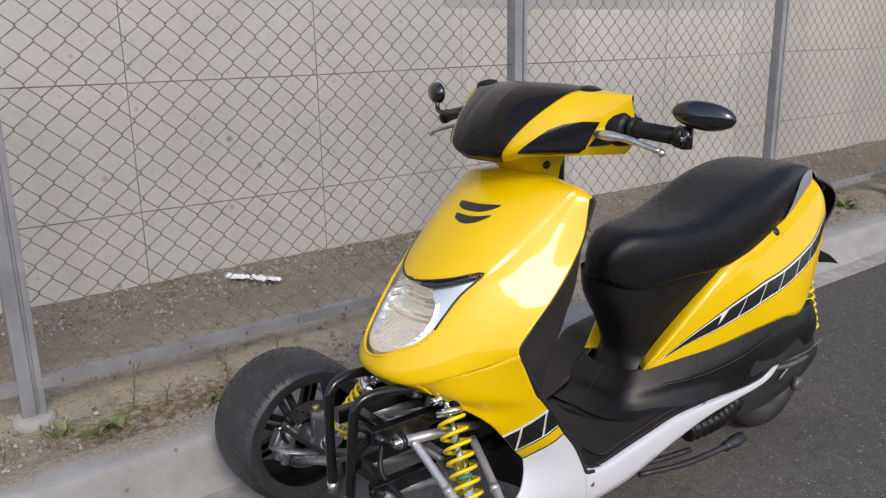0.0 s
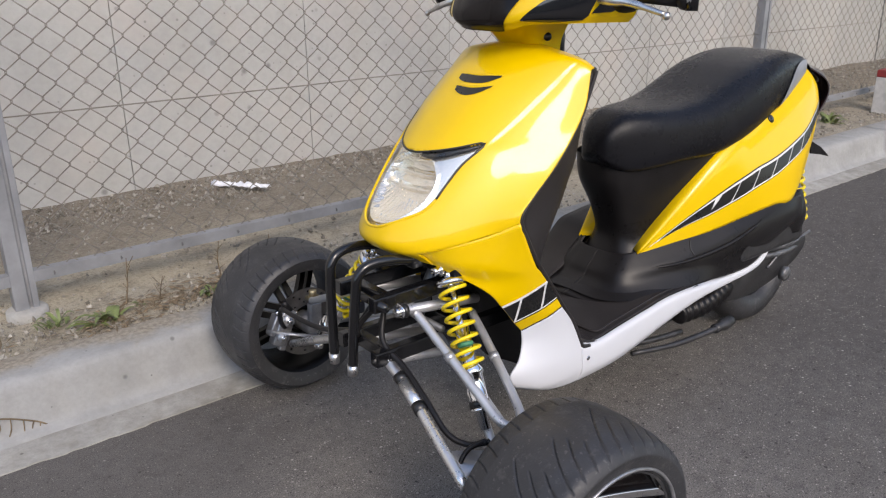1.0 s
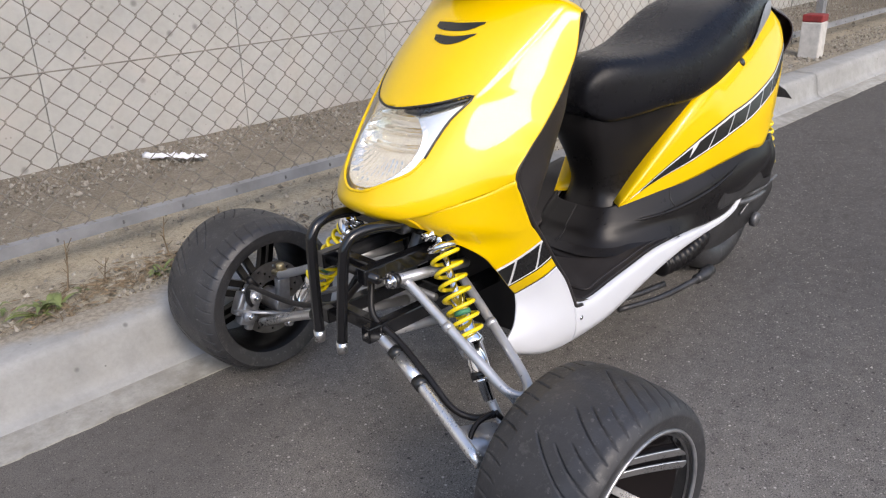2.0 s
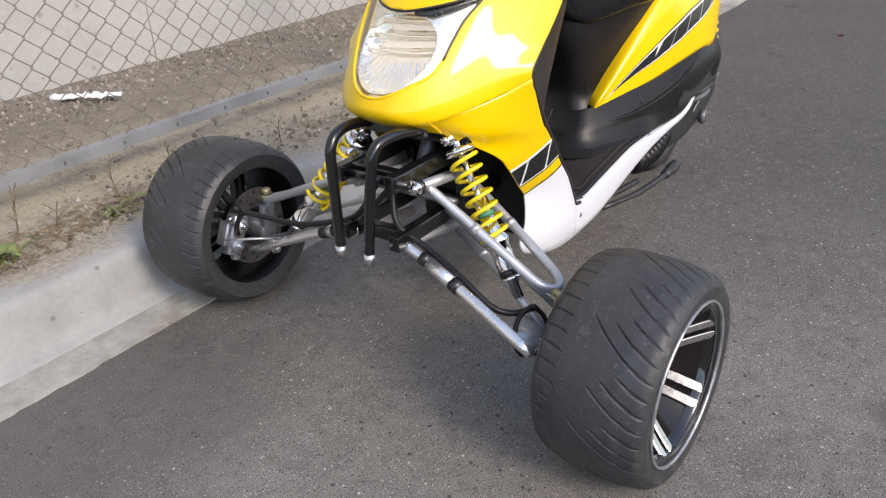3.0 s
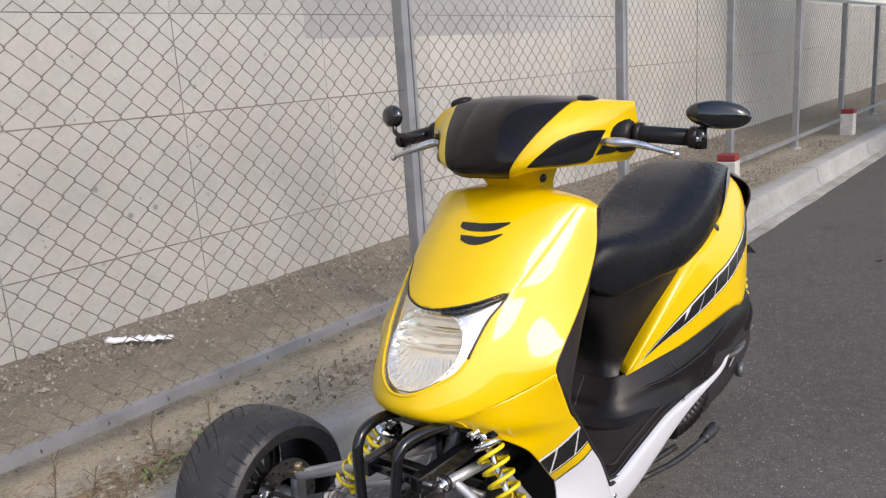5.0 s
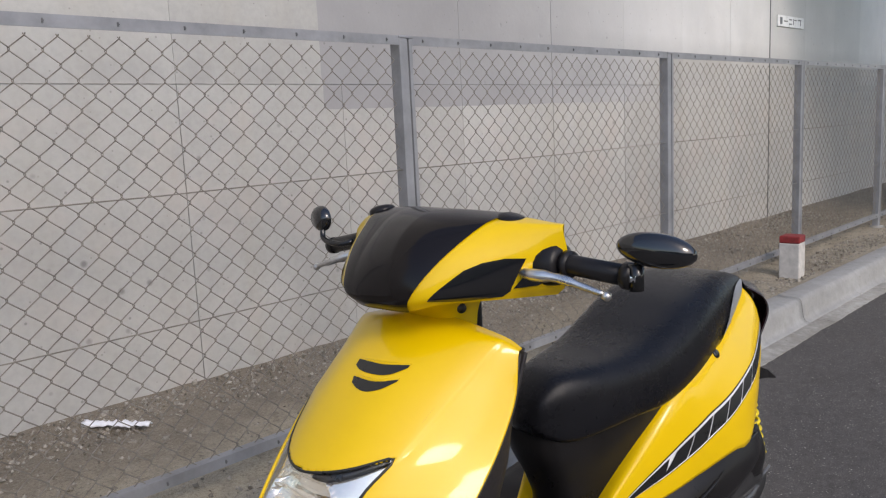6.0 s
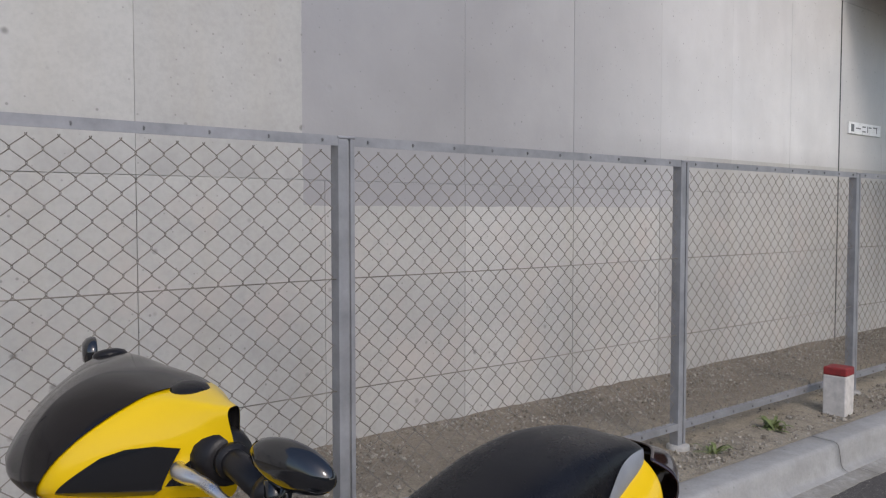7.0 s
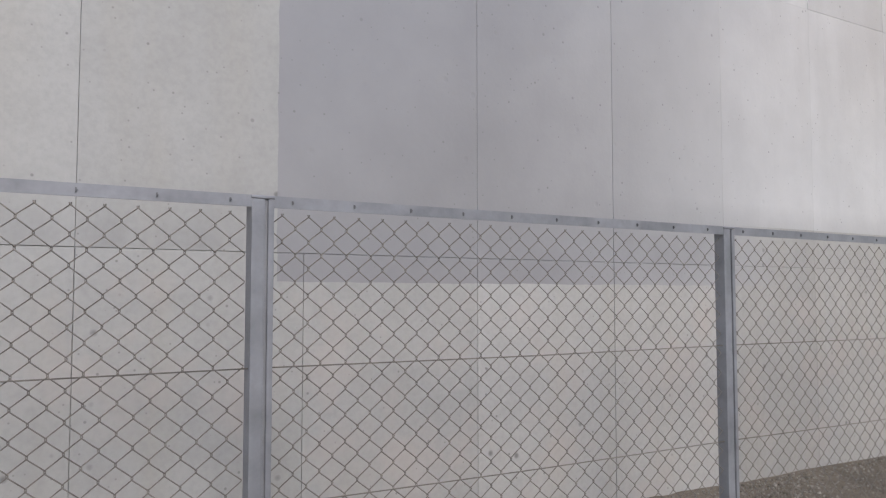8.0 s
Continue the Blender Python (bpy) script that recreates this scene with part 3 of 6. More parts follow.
courses = [(-0.2, 1.542), (1.542, 3.35), (3.35, 5.2), (5.2, 7.1)]
for z0, z1 in courses:
    first = None
    for k in range(-1, 72):
        jog = 0.003 * math.sin(k * 12.9 + z0 * 3.1)
        at = pose(FIRST + k * PANEL, WALL_Y + jog, 0, 0, 0, 0.14 * math.sin(k * 7.7 + z0))
        if z0 > 0 and k == 13:
            continue
        if z0 > 0 and k == 12:
            wide = part("form_panel", form_panel(z0, z1, 2), M_WALL, wall, smooth=False)
            wide.matrix_world = at
            bevel(wide, 0.0012, 1)
        elif first is None:
            first = part("form_panel", form_panel(z0, z1), M_WALL, wall, smooth=False)
            first.matrix_world = at
            bevel(first, 0.0012, 1)
        else:
            o = first.copy()
            scene.collection.objects.link(o)
            o.matrix_world = at


# an open expansion joint, filled dark
bm = bmesh.new()
box(bm, (8.206, WALL_Y - 0.003, 0.1), (8.226, WALL_Y + 0.02, 7.0))
part("expansion_joint", bm, M_DECAL_BLACK, wall, smooth=False)

# a bridge crosses the road further on
bm = bmesh.new()
box(bm, (8.17, -30.0, 3.55), (11.6, 4.4, 4.9))
tagged(part("ceiling_beam", bm, M_BEAM, smooth=False), "low brown concrete underside of the bridge beam", "ceiling", kind="structure")

# an unseen plain wall across the road, added to darken low reflections
bm = bmesh.new()
box(bm, (-60, -10.4, -0.1), (3, -10.0, 3.6))
tagged(part("wall_south", bm, M_SLAB, smooth=False), "unseen plain grey wall added to block low sky", "wall", kind="structure")

# ---- chain-link fence ----
FENCE_Y = 2.768
POSTS = [0.115 + 2.005 * k for k in range(-4, 1)] + [2.120] + [4.163 + 2.0 * k for k in range(18)]
fence = thing("fence", "galvanised steel chain-link fence with square posts and flat rails", "fence")


def post_mesh(x):
    """A rolled channel post: a flat face with one groove, and a cap plate."""
    bm = bmesh.new()
    out = [(-0.034, 0.03), (-0.034, -0.022), (0.006, -0.022), (0.006, -0.012), (0.016, -0.012), (0.016, -0.022), (0.034, -0.022), (0.034, 0.03)]
    rings = [[Vector((x + a * k, FENCE_Y + b * k, z)) for a, b in out] for z, k in ((0.10, 1.0), (1.640, 1.0))]
    vs = skin(bm, rings, closed=True)
    bm.faces.new(vs[-1])
    return bm


def mesh_panel(x0, x1, near):
    """Woven wires: each one zigzags upright and hooks round its neighbour in a short upright bend."""
    bm = bmesh.new()
    w, h = 0.084, 0.081
    z0, z1 = 0.262, 1.625
    n = int((z1 - z0) / (h / 2))
    cols = int((x1 - x0) / (w / 2))
    for c in range(0, cols, 1):
        pts = []
        for i in range(n + 1):
            side = (i + c) % 2
            x, y, z = x0 + (c + side) * w / 2 + (0.0022 if side else -0.0022), FENCE_Y + (0.0022 if side else -0.0022), z0 + i * h / 2
            if near:
                pts += [(x, y, z - 0.0024), (x, -y + 2 * FENCE_Y, z + 0.0024)]
            else:
                pts.append((x, y, z))
        tube(bm, pts, 0.0017, 4 if near else 3, cap=False)
    return bm


def rail_mesh(x0, x1, z):
    bm = bmesh.new()
    box(bm, (x0, FENCE_Y - 0.020, z - 0.017), (x1, FENCE_Y - 0.016, z + 0.018))
    box(bm, (x0, FENCE_Y - 0.016, z + 0.014), (x1, FENCE_Y + 0.015, z + 0.018))
    return bm


bm = bmesh.new()
box(bm, (-0.0020, -0.0035, -0.0060), (0.0020, 0.001, 0.0060))
tube(bm, [(0, -0.004, 0.0035), (0.003, -0.005, 0.0), (0, -0.004, -0.0035)], 0.0011, 5)
BOLT = part("rail_bolt", bm, M_IRON, fence, "dark wire tie through a slot", smooth=False)
BOLT.matrix_world = pose(POSTS[0] - 0.3, FENCE_Y - 0.0205, 1.632)
for i, x in enumerate(POSTS):
    p = part("post", post_mesh(x), M_GALV, fence, smooth=False)
    bevel(p, 0.002, 2)
    bm = bmesh.new()
    box(bm, (x - 0.036, FENCE_Y - 0.024, 1.640), (x + 0.036, FENCE_Y + 0.032, 1.650))
    bevel(part("post_cap", bm, M_GALV, p, smooth=False), 0.003, 2)
    bm = bmesh.new()
    lathe(bm, [(0.0, 0.10), (0.062, 0.10), (0.060, 0.165), (0.05, 0.172), (0.0, 0.172)], pose(x, FENCE_Y, 0), 18)
    part("footing", bm, M_FOOTING, p)
    if i + 1 < len(POSTS):
        a, b = x + 0.034, POSTS[i + 1] - 0.034
        part("chain_link", mesh_panel(a - 0.01, b + 0.02, -3 < x < 7), M_WIRE, fence, "thin woven diamond wire mesh")
        for z, nm in ((1.632, "top_rail"), (0.268, "bottom_rail")):
            r = part(nm, rail_mesh(a, b, z), M_GALV, fence, smooth=False)
            for k in range(10):
                xx = x + 0.09 + k * 0.202
                if a < xx < b and -1.5 < xx < 9.5:
                    o = BOLT.copy()
                    scene.collection.objects.link(o)
                    o.parent = r
                    o.matrix_world = pose(xx, FENCE_Y - 0.0205, z)
        for z in (0.747, 1.147):
            bm = bmesh.new()
            tube(bm, [(a, FENCE_Y - 0.004, z), ((a + b) / 2, FENCE_Y - 0.004, z - 0.004), (b, FENCE_Y - 0.004, z)], 0.0022, 5)
            part("tension_wire", bm, M_WIRE, fence)


# ---- marker posts ----
def marker(x, y, h, turn):
    t = thing("marker_post", "squat white concrete marker with red painted top", "marker", "markers along the kerb", at=pose(x, y, 0.14, 0, 0, turn))
    bm = bmesh.new()
    box(bm, (-0.068, -0.068, 0), (0.068, 0.068, h - 0.05))
    o = part("shaft", bm, M_MARKER, t, smooth=False)
    o.matrix_parent_inverse = Matrix()
    bevel(o, 0.008, 2)
    bm = bmesh.new()
    box(bm, (-0.068, -0.068, h - 0.05), (0.068, 0.068, h))
    o = part("cap", bm, M_RED, t, "chipped dark red paint", smooth=False)
    o.matrix_parent_inverse = Matrix()
    bevel(o, 0.008, 2)


marker(5.55, 2.575, 0.30, 4)
marker(9.55, 2.56, 0.30, -3)


# ---- the three-wheeled scooter ----
YC = 1.511  # the scooter's middle plane; it faces -x
scooter = thing("scooter", "yellow three-wheeled custom scooter with black seat and wide front wheels", "scooter", at=pose(1.2, YC, 0))


def B(d, x, z):
    """A point of the scooter: d across to its left, x along, z up."""
    return Vector((x, YC - 0.936 * d, z))


def across(p):
    return (YC - p.y) / 0.936


def on_body(rows):
    return [[B(*p) for p in r] for r in rows]


def halve(bm, d0, z0, d1, z1, side=1):
    """Keeps what lies on the left of the line from (d0, z0) to (d1, z1), seen from ahead."""
    n = Vector((0, -(z1 - z0), -(d1 - d0))) * side
    bmesh.ops.bisect_plane(bm, geom=bm.verts[:] + bm.edges[:] + bm.faces[:], plane_co=B(d0, 0, z0), plane_no=n, clear_outer=True)


def inflate(bm, t):
    bm.normal_update()
    for v in bm.verts:
        v.co += v.normal * t


# the front fairing
FAIRING = [
    [(0, 0.956, 0.986), (0.07, 0.960, 0.979), (0.13, 0.967, 0.967), (0.178, 0.974, 0.955), (0.206, 0.980, 0.940)],
    [(0, 0.905, 0.972), (0.07, 0.907, 0.969), (0.13, 0.920, 0.962), (0.178, 0.945, 0.950), (0.208, 0.968, 0.932)],
    [(0, 0.830, 0.925), (0.07, 0.836, 0.921), (0.128, 0.862, 0.908), (0.180, 0.905, 0.890), (0.217, 0.948, 0.868)],
    [(0, 0.765, 0.868), (0.065, 0.772, 0.863), (0.122, 0.803, 0.848), (0.178, 0.855, 0.826), (0.221, 0.905, 0.805)],
    [(0, 0.703, 0.808), (0.06, 0.710, 0.803), (0.117, 0.742, 0.790), (0.175, 0.798, 0.766), (0.223, 0.850, 0.748)],
    [(0, 0.644, 0.748), (0.055, 0.653, 0.743), (0.112, 0.688, 0.730), (0.172, 0.748, 0.712), (0.223, 0.800, 0.705)],
    [(0, 0.592, 0.690), (0.052, 0.602, 0.686), (0.108, 0.644, 0.675), (0.168, 0.710, 0.662), (0.221, 0.765, 0.662)],
    [(0, 0.560, 0.640), (0.050, 0.570, 0.637), (0.106, 0.614, 0.628), (0.168, 0.695, 0.612), (0.221, 0.789, 0.606)],
    [(0, 0.553, 0.612), (0.050, 0.565, 0.608), (0.106, 0.612, 0.595), (0.168, 0.700, 0.566), (0.222, 0.814, 0.557)],
    [(0, 0.578, 0.588), (0.050, 0.592, 0.583), (0.106, 0.640, 0.565), (0.166, 0.718, 0.530), (0.223, 0.837, 0.524)],
]
LENS = [(-0.163, 0.836), (-0.161, 0.800), (-0.152, 0.752), (-0.128, 0.700), (-0.088, 0.660), (-0.042, 0.643), (0, 0.643), (0.030, 0.652), (0.064, 0.668), (0.084, 0.681), (0.094, 0.702), (0.098, 0.730), (0.105, 0.765), (0.120, 0.803), (0.080, 0.794), (0.045, 0.787), (-0.008, 0.779), (-0.054, 0.779), (-0.099, 0.786), (-0.132, 0.804)]
SHELL = loft(on_body(mirrored(FAIRING)), 20, 24)


def lip_line(d):
    """The height of the fairing's sharp lower edge; the side wings set back below it."""
    return 0.596 + 1.75 * max(0.0, d - 0.03) ** 2


def crease(p):
    """Sets the lower lip back under its edge, and the side back beside the hood's joint."""
    d = abs(across(p))
    edge = lip_line(d)
    u = (edge - p.z) / 0.014
    push = 0.0
    if u > 0:
        push += 0.011 * min(1.0, u) * min(1.0, max(0.0, (0.185 - d) / 0.085)) * min(1.0, max(0.0, (0.105 - (edge - p.z)) / 0.06))
    if 0.79 < p.z < 0.968:
        line = 0.121 + 0.37 * (p.z - 0.795)
        v = min(1.0, max(0.0, (d - line) / 0.005)) * min(1.0, max(0.0, 1 - (d - line) / 0.06))
        push += 0.0022 * v * min(1.0, (p.z - 0.79) / 0.02) * min(1.0, (0.968 - p.z) / 0.02)
    wide = 0.034 * min(1.0, max(0.0, (p.y - YC) / 0.12)) * min(1.0, max(0.0, (0.97 - p.z) / 0.12))
    return p + Vector((push, wide, -push * 0.3))


SHELL = [[crease(p) for p in r] for r in SHELL]


def in_lens(p, grow=1.0):
    return inside(across(p) / grow, 0.72 + (p.z - 0.72) / grow, LENS) and p.x < 0.80


bm = bmesh.new()
skin(bm, SHELL, lambda p: not in_lens(p) and (abs(across(p)) < 0.094 or p.z > lip_line(abs(across(p))) - 0.004))
for v in {v for e in bm.edges if e.is_boundary for v in e.verts}:
    d = abs(across(v.co))
    if d > 0.096 and abs(v.co.z - lip_line(d) + 0.004) < 0.005:
        v.co.z = lip_line(d) - 0.004
fairing = part("front_fairing", bm, M_YELLOW, scooter, "glossy yellow front fairing")
thick(fairing, 0.004, 0.0)


def shell_point(d, z):
    """The point of the fairing's skin at d across and z up."""
    best, bi, bj = 9.0, 0, 0
    for i, r in enumerate(SHELL[:-1]):
        for j, p in enumerate(r[:-1]):
            e = (across(p) - d) ** 2 + (p.z - z) ** 2
            if e < best:
                best, bi, bj = e, i, j
    bi, bj = max(1, bi), max(1, bj)
    p, u, v = SHELL[bi][bj], SHELL[bi + 1][bj] - SHELL[bi - 1][bj], SHELL[bi][bj + 1] - SHELL[bi][bj - 1]
    det = u.y * v.z - v.y * u.z
    ry, rz = B(d, 0, z).y - p.y, z - p.z
    a, c = (ry * v.z - v.y * rz) / det, (u.y * rz - ry * u.z) / det
    return p + u * a + v * c


headlight = part("headlight", bmesh.new(), M_BLACK_GLOSS, scooter, "large pointed chrome headlight")
bm = bmesh.new()
skin(bm, SHELL, lambda p: in_lens(p, 1.02))
lens = part("lens", bm, M_GLASS, headlight, "clear headlight lens")
thick(lens, 0.002)
lens.visible_shadow = False
bm = bmesh.new()
tube(bm, [shell_point(d, z) + Vector((-0.002, 0, 0)) for d, z in LENS[10:] + LENS[:1]], 0.0026, 6, 4, closed=False)
part("gasket", bm, M_DECAL_BLACK, headlight)
bm = bmesh.new()
tube(bm, [shell_point(d, z) + Vector((-0.001, 0, 0)) for d, z in LENS[:11]], 0.0032, 8, 4, closed=False)
part("bezel", bm, M_YELLOW, headlight, "yellow rolled edge round the lens")


def reflector():
    """A bright bowl with bars across its upper half and a fan of ribs below."""
    bm = bmesh.new()
    rows = []
    for row in SHELL:
        out = []
        for p in row:
            d, z = across(p), p.z
            u, w = (d + 0.020) / 0.092, (z - 0.716) / 0.066
            q = u * u + w * w
            depth = 0.012
            if q < 1.0:
                depth += 0.012 + 0.030 * (1 - q) ** 0.6
                fan = math.atan2(d + 0.02, 0.770 - z)
                low = min(1.0, max(0.0, (0.706 - z) / 0.012))
                depth -= 0.0030 * low * (0.5 + 0.5 * math.sin(fan * 46)) + 0.0020 * low * math.sin(z * 900)
                for zc in (0.764, 0.738, 0.712):
                    depth -= 0.012 * max(0.0, 1 - abs(z - zc - 0.05 * d) / 0.0065)
            elif q < 1.12:
                depth -= 0.004
            out.append(p + Vector((depth, 0, -depth * 0.15)))
        rows.append(out)
    skin(bm, rows, lambda p: inside(across(p) / 1.06, 0.72 + (p.z - 0.72) / 1.08, LENS))
    return bm


bm = bmesh.new()
brow = []
for k in range(15):
    d = 0.010 + 0.104 * k / 14
    z = 0.781 + 0.020 * (k / 14) ** 1.3
    drop = 0.004 + 0.011 * math.sin(math.pi * (0.15 + 0.75 * k / 14))
    brow.append([shell_point(d, z) + Vector((0.004, 0, 0)), shell_point(d, z - drop) + Vector((0.007, 0, 0))])
skin(bm, brow)
thick(part("brow", bm, M_DECAL_BLACK, headlight, "black strip under the hood's edge"), 0.002)
part("reflector", reflector(), M_REFLECTOR, headlight, "ribbed chrome reflector")
# crease lines, vents
for s in (1, -1):
    bm = bmesh.new()
    tube(bm, [shell_point(s * d, z) + Vector((-0.0005, 0, 0.0005)) for d, z in ((0.119, 0.806), (0.129, 0.839), (0.140, 0.878), (0.153, 0.915), (0.167, 0.952))], 0.0014, 5, 4)
    part("panel_gap", bm, M_DECAL_BLACK, scooter)
VENTS = (
    ([(-0.041, 0.920), (-0.020, 0.9205), (0.015, 0.921), (0.045, 0.9225), (0.076, 0.924)], [(-0.039, 0.912), (-0.020, 0.908), (0.015, 0.907), (0.050, 0.910), (0.075, 0.920)]),
    ([(-0.026, 0.899), (-0.008, 0.899), (0.020, 0.899), (0.045, 0.901), (0.072, 0.905)], [(-0.021, 0.891), (0.000, 0.886), (0.025, 0.885), (0.050, 0.891), (0.071, 0.902)]),
)
for top, low in VENTS:
    bm = bmesh.new()
    skin(bm, [[shell_point(a[0], a[1]).lerp(shell_point(b[0], b[1]), k / 4) + Vector((-0.0022, 0, 0.0022)) for k in range(5)] for a, b in zip(spline([Vector((d, z, 0)) for d, z in top], 6), spline([Vector((d, z, 0)) for d, z in low], 6))])
    part("vent_slot", bm, M_DECAL_BLACK, fairing, "dark curved vent slot")
    bm = bmesh.new()
    tube(bm, [shell_point(d, z + 0.0015) + Vector((-0.0015, 0, 0.0010)) for d, z in top], [0.001, 0.0030, 0.0034, 0.0030, 0.001], 8, 5)
    part("vent_lip", bm, M_YELLOW, fairing)

# side wings of the fairing, with the stripe, and the white lower skirt
WING = [
    [(0.092, 0.63, 0.568), (0.140, 0.69, 0.565), (0.185, 0.752, 0.562), (0.2210, 0.812, 0.560)],
    [(0.160, 0.722, 0.506), (0.186, 0.763, 0.518), (0.207, 0.796, 0.530), (0.2225, 0.825, 0.540)],
    [(0.172, 0.759, 0.464), (0.192, 0.790, 0.480), (0.209, 0.817, 0.497), (0.2230, 0.844, 0.515)],
    [(0.173, 0.795, 0.418), (0.194, 0.822, 0.435), (0.211, 0.848, 0.451), (0.2240, 0.874, 0.470)],
    [(0.172, 0.821, 0.389), (0.195, 0.846, 0.408), (0.213, 0.868, 0.424), (0.2245, 0.893, 0.442)],
]
SKIRT = [
    [(0.172, 0.821, 0.389), (0.195, 0.846, 0.408), (0.213, 0.868, 0.424), (0.2245, 0.893, 0.442)],
    [(0.177, 0.819, 0.358), (0.200, 0.856, 0.372), (0.217, 0.890, 0.386), (0.2260, 0.924, 0.400)],
    [(0.186, 0.802, 0.326), (0.206, 0.855, 0.332), (0.221, 0.905, 0.342), (0.2270, 0.948, 0.352)],
    [(0.192, 0.772, 0.300), (0.211, 0.845, 0.296), (0.225, 0.905, 0.300), (0.2285, 0.962, 0.314)],
    [(0.192, 0.786, 0.272), (0.211, 0.850, 0.258), (0.223, 0.910, 0.260), (0.2290, 0.966, 0.270)],
    [(0.180, 0.812, 0.254), (0.202, 0.862, 0.240), (0.213, 0.915, 0.234), (0.2180, 0.968, 0.234)],
]
SILL_RUN = (0.962, 1.03, 1.11, 1.20, 1.30, 1.42, 1.55, 1.65, 1.715, 1.752, 1.764)
SILL_TOP = (0.318, 0.310, 0.320, 0.332, 0.344, 0.344, 0.336, 0.338, 0.351, 0.380, 0.408)
SILL_LOW = (0.234, 0.235, 0.241, 0.260, 0.283, 0.307, 0.314, 0.320, 0.334, 0.366, 0.398)
SILL = [[(d0 - 0.006 * (x > 1.5), x + dx, t + (b - t) * k) for x, t, b in zip(SILL_RUN, SILL_TOP, SILL_LOW)]
        for d0, dx, k in ((0.216, 0.003, -0.06), (0.2275, 0.0, 0.0), (0.2305, 0.001, 0.30), (0.2295, 0.002, 0.72), (0.2180, 0.003, 1.0))]


def floor_z(x):
    return float(np.interp(x, SILL_RUN, SILL_TOP))


def side(rows, s):
    return loft([[B(s * d, x, z) for d, x, z in r] for r in rows], 8, 12)


def strip(grid, v0, v1, u0=0.0, u1=1.0, lift=0.0015, s=1, skew=0.0, course=None):
    """A thin piece of the grid, between shares v of its rows and u of its columns, lifted off it."""
    bm = bmesh.new()
    R, C = len(grid) - 1, len(grid[0]) - 1

    def at(v, u):
        v, u = min(max(v, 0), 1) * R, min(max(u, 0), 1) * C
        i, j = min(int(v), R - 1), min(int(u), C - 1)
        a, b = v - i, u - j
        return (grid[i][j] * (1 - b) + grid[i][j + 1] * b) * (1 - a) + (grid[i + 1][j] * (1 - b) + grid[i + 1][j + 1] * b) * a
    g = []
    for i in range(9):
        row = []
        for j in range(49):
            u = u0 + (u1 - u0) * j / 48 + skew * (i / 8 - 0.5)
            if course:
                c, w = course(u)
                v = c + w * (v0 + (v1 - v0) * i / 8)
            else:
                v = v0 + (v1 - v0) * i / 8
            row.append(at(v, u) + Vector((-0.3, -s, 0)).normalized() * lift)
        g.append(row)
    skin(bm, g)
    return bm


for s in (1, -1):
    rows = [[B(s * d, x, z) for d, x, z in r] for r in WING]
    rows[0] = [shell_point(s * d, 0.568 - 0.06 * (d - 0.094)) + Vector((0.002 * max(0.0, 0.2 - d) / 0.1, 0, 0)) for d in (0.092, 0.140, 0.185, 0.2210)]
    rows.insert(0, [shell_point(s * d, lip_line(d) - 0.003) + Vector((0.0005 + 0.0045 * max(0.0, 0.2 - d) / 0.1, 0, 0)) for d in (0.092, 0.140, 0.185, 0.2210)])
    wing = loft(rows, 8, 12)
    bm = bmesh.new()
    skin(bm, wing)
    w = part("fairing_wing", bm, M_YELLOW, scooter)
    thick(w, 0.004, 0.0)
    part("stripe_white", strip(wing, 0.600, 0.812, lift=0.004, s=s), M_DECAL_WHITE, w)
    for u0, u1 in ((-0.25, 0.17), (0.225, 0.76), (0.815, 1.25)):
        part("stripe_black", strip(wing, 0.619, 0.793, u0, u1, 0.0055, s, -0.34), M_DECAL_BLACK, w)
    part("pinstripe", strip(wing, 0.812, 0.824, lift=0.0044, s=s), M_DECAL_BLACK, w)
    part("pinstripe", strip(wing, 0.984, 1.0, lift=0.0042, s=s), M_DECAL_BLACK, w)
    bm = bmesh.new()
    edge = [B(s * (d - 0.002), x + 0.004, z) for d, x, z in ((0.203, 0.984, 0.938), (0.209, 0.962, 0.915), (0.2145, 0.948, 0.868), (0.219, 0.905, 0.805), (0.2215, 0.850, 0.748), (0.2220, 0.800, 0.705), (0.2215, 0.766, 0.662), (0.2215, 0.787, 0.612), (0.2225, 0.812, 0.564), (0.2235, 0.846, 0.515), (0.2250, 0.893, 0.444), (0.2265, 0.930, 0.392), (0.2275, 0.954, 0.342), (0.2280, 0.965, 0.322), (0.2270, 0.990, 0.314))]
    tube(bm, edge, 0.0052, 8, 5)
    part("shield_trim", bm, M_MAT, scooter, "matt black edge of the leg shield")
    bm = bmesh.new()
    skin(bm, side(SKIRT, s))
    skin(bm, side(SILL, s))
    sk = part("side_skirt", bm, M_WHITE, scooter, "white painted lower side skirt")
    thick(sk, 0.005, 0.0)
    bm = bmesh.new()
    bolt(bm, B(s * 0.2315, 0.982, 0.290), (0, -s, 0), 0.006, 0.004)
    part("screw", bm, M_CHROME, sk)

# inside of the leg shield, wheel arch, floor
SHIELD_EDGE = ((0.935, 0.978), (0.868, 0.946), (0.805, 0.903), (0.748, 0.849), (0.705, 0.800), (0.662, 0.768), (0.612, 0.789), (0.560, 0.815), (0.510, 0.851), (0.455, 0.888), (0.400, 0.927), (0.345, 0.954))
INNER = []
for z, x in SHIELD_EDGE:
    back = float(np.interp(z, (0.36, 0.41, 0.50, 0.57, 0.64, 0.76, 0.88, 0.96), (0.990, 0.918, 0.886, 0.888, 0.928, 0.984, 1.000, 0.988)))
    INNER.append([(0, back, z + 0.012), (0.12, back - 0.003, z + 0.008), (0.190, max(x + 0.004, back - 0.030), z + 0.004), (0.2165, x + 0.003, z)])
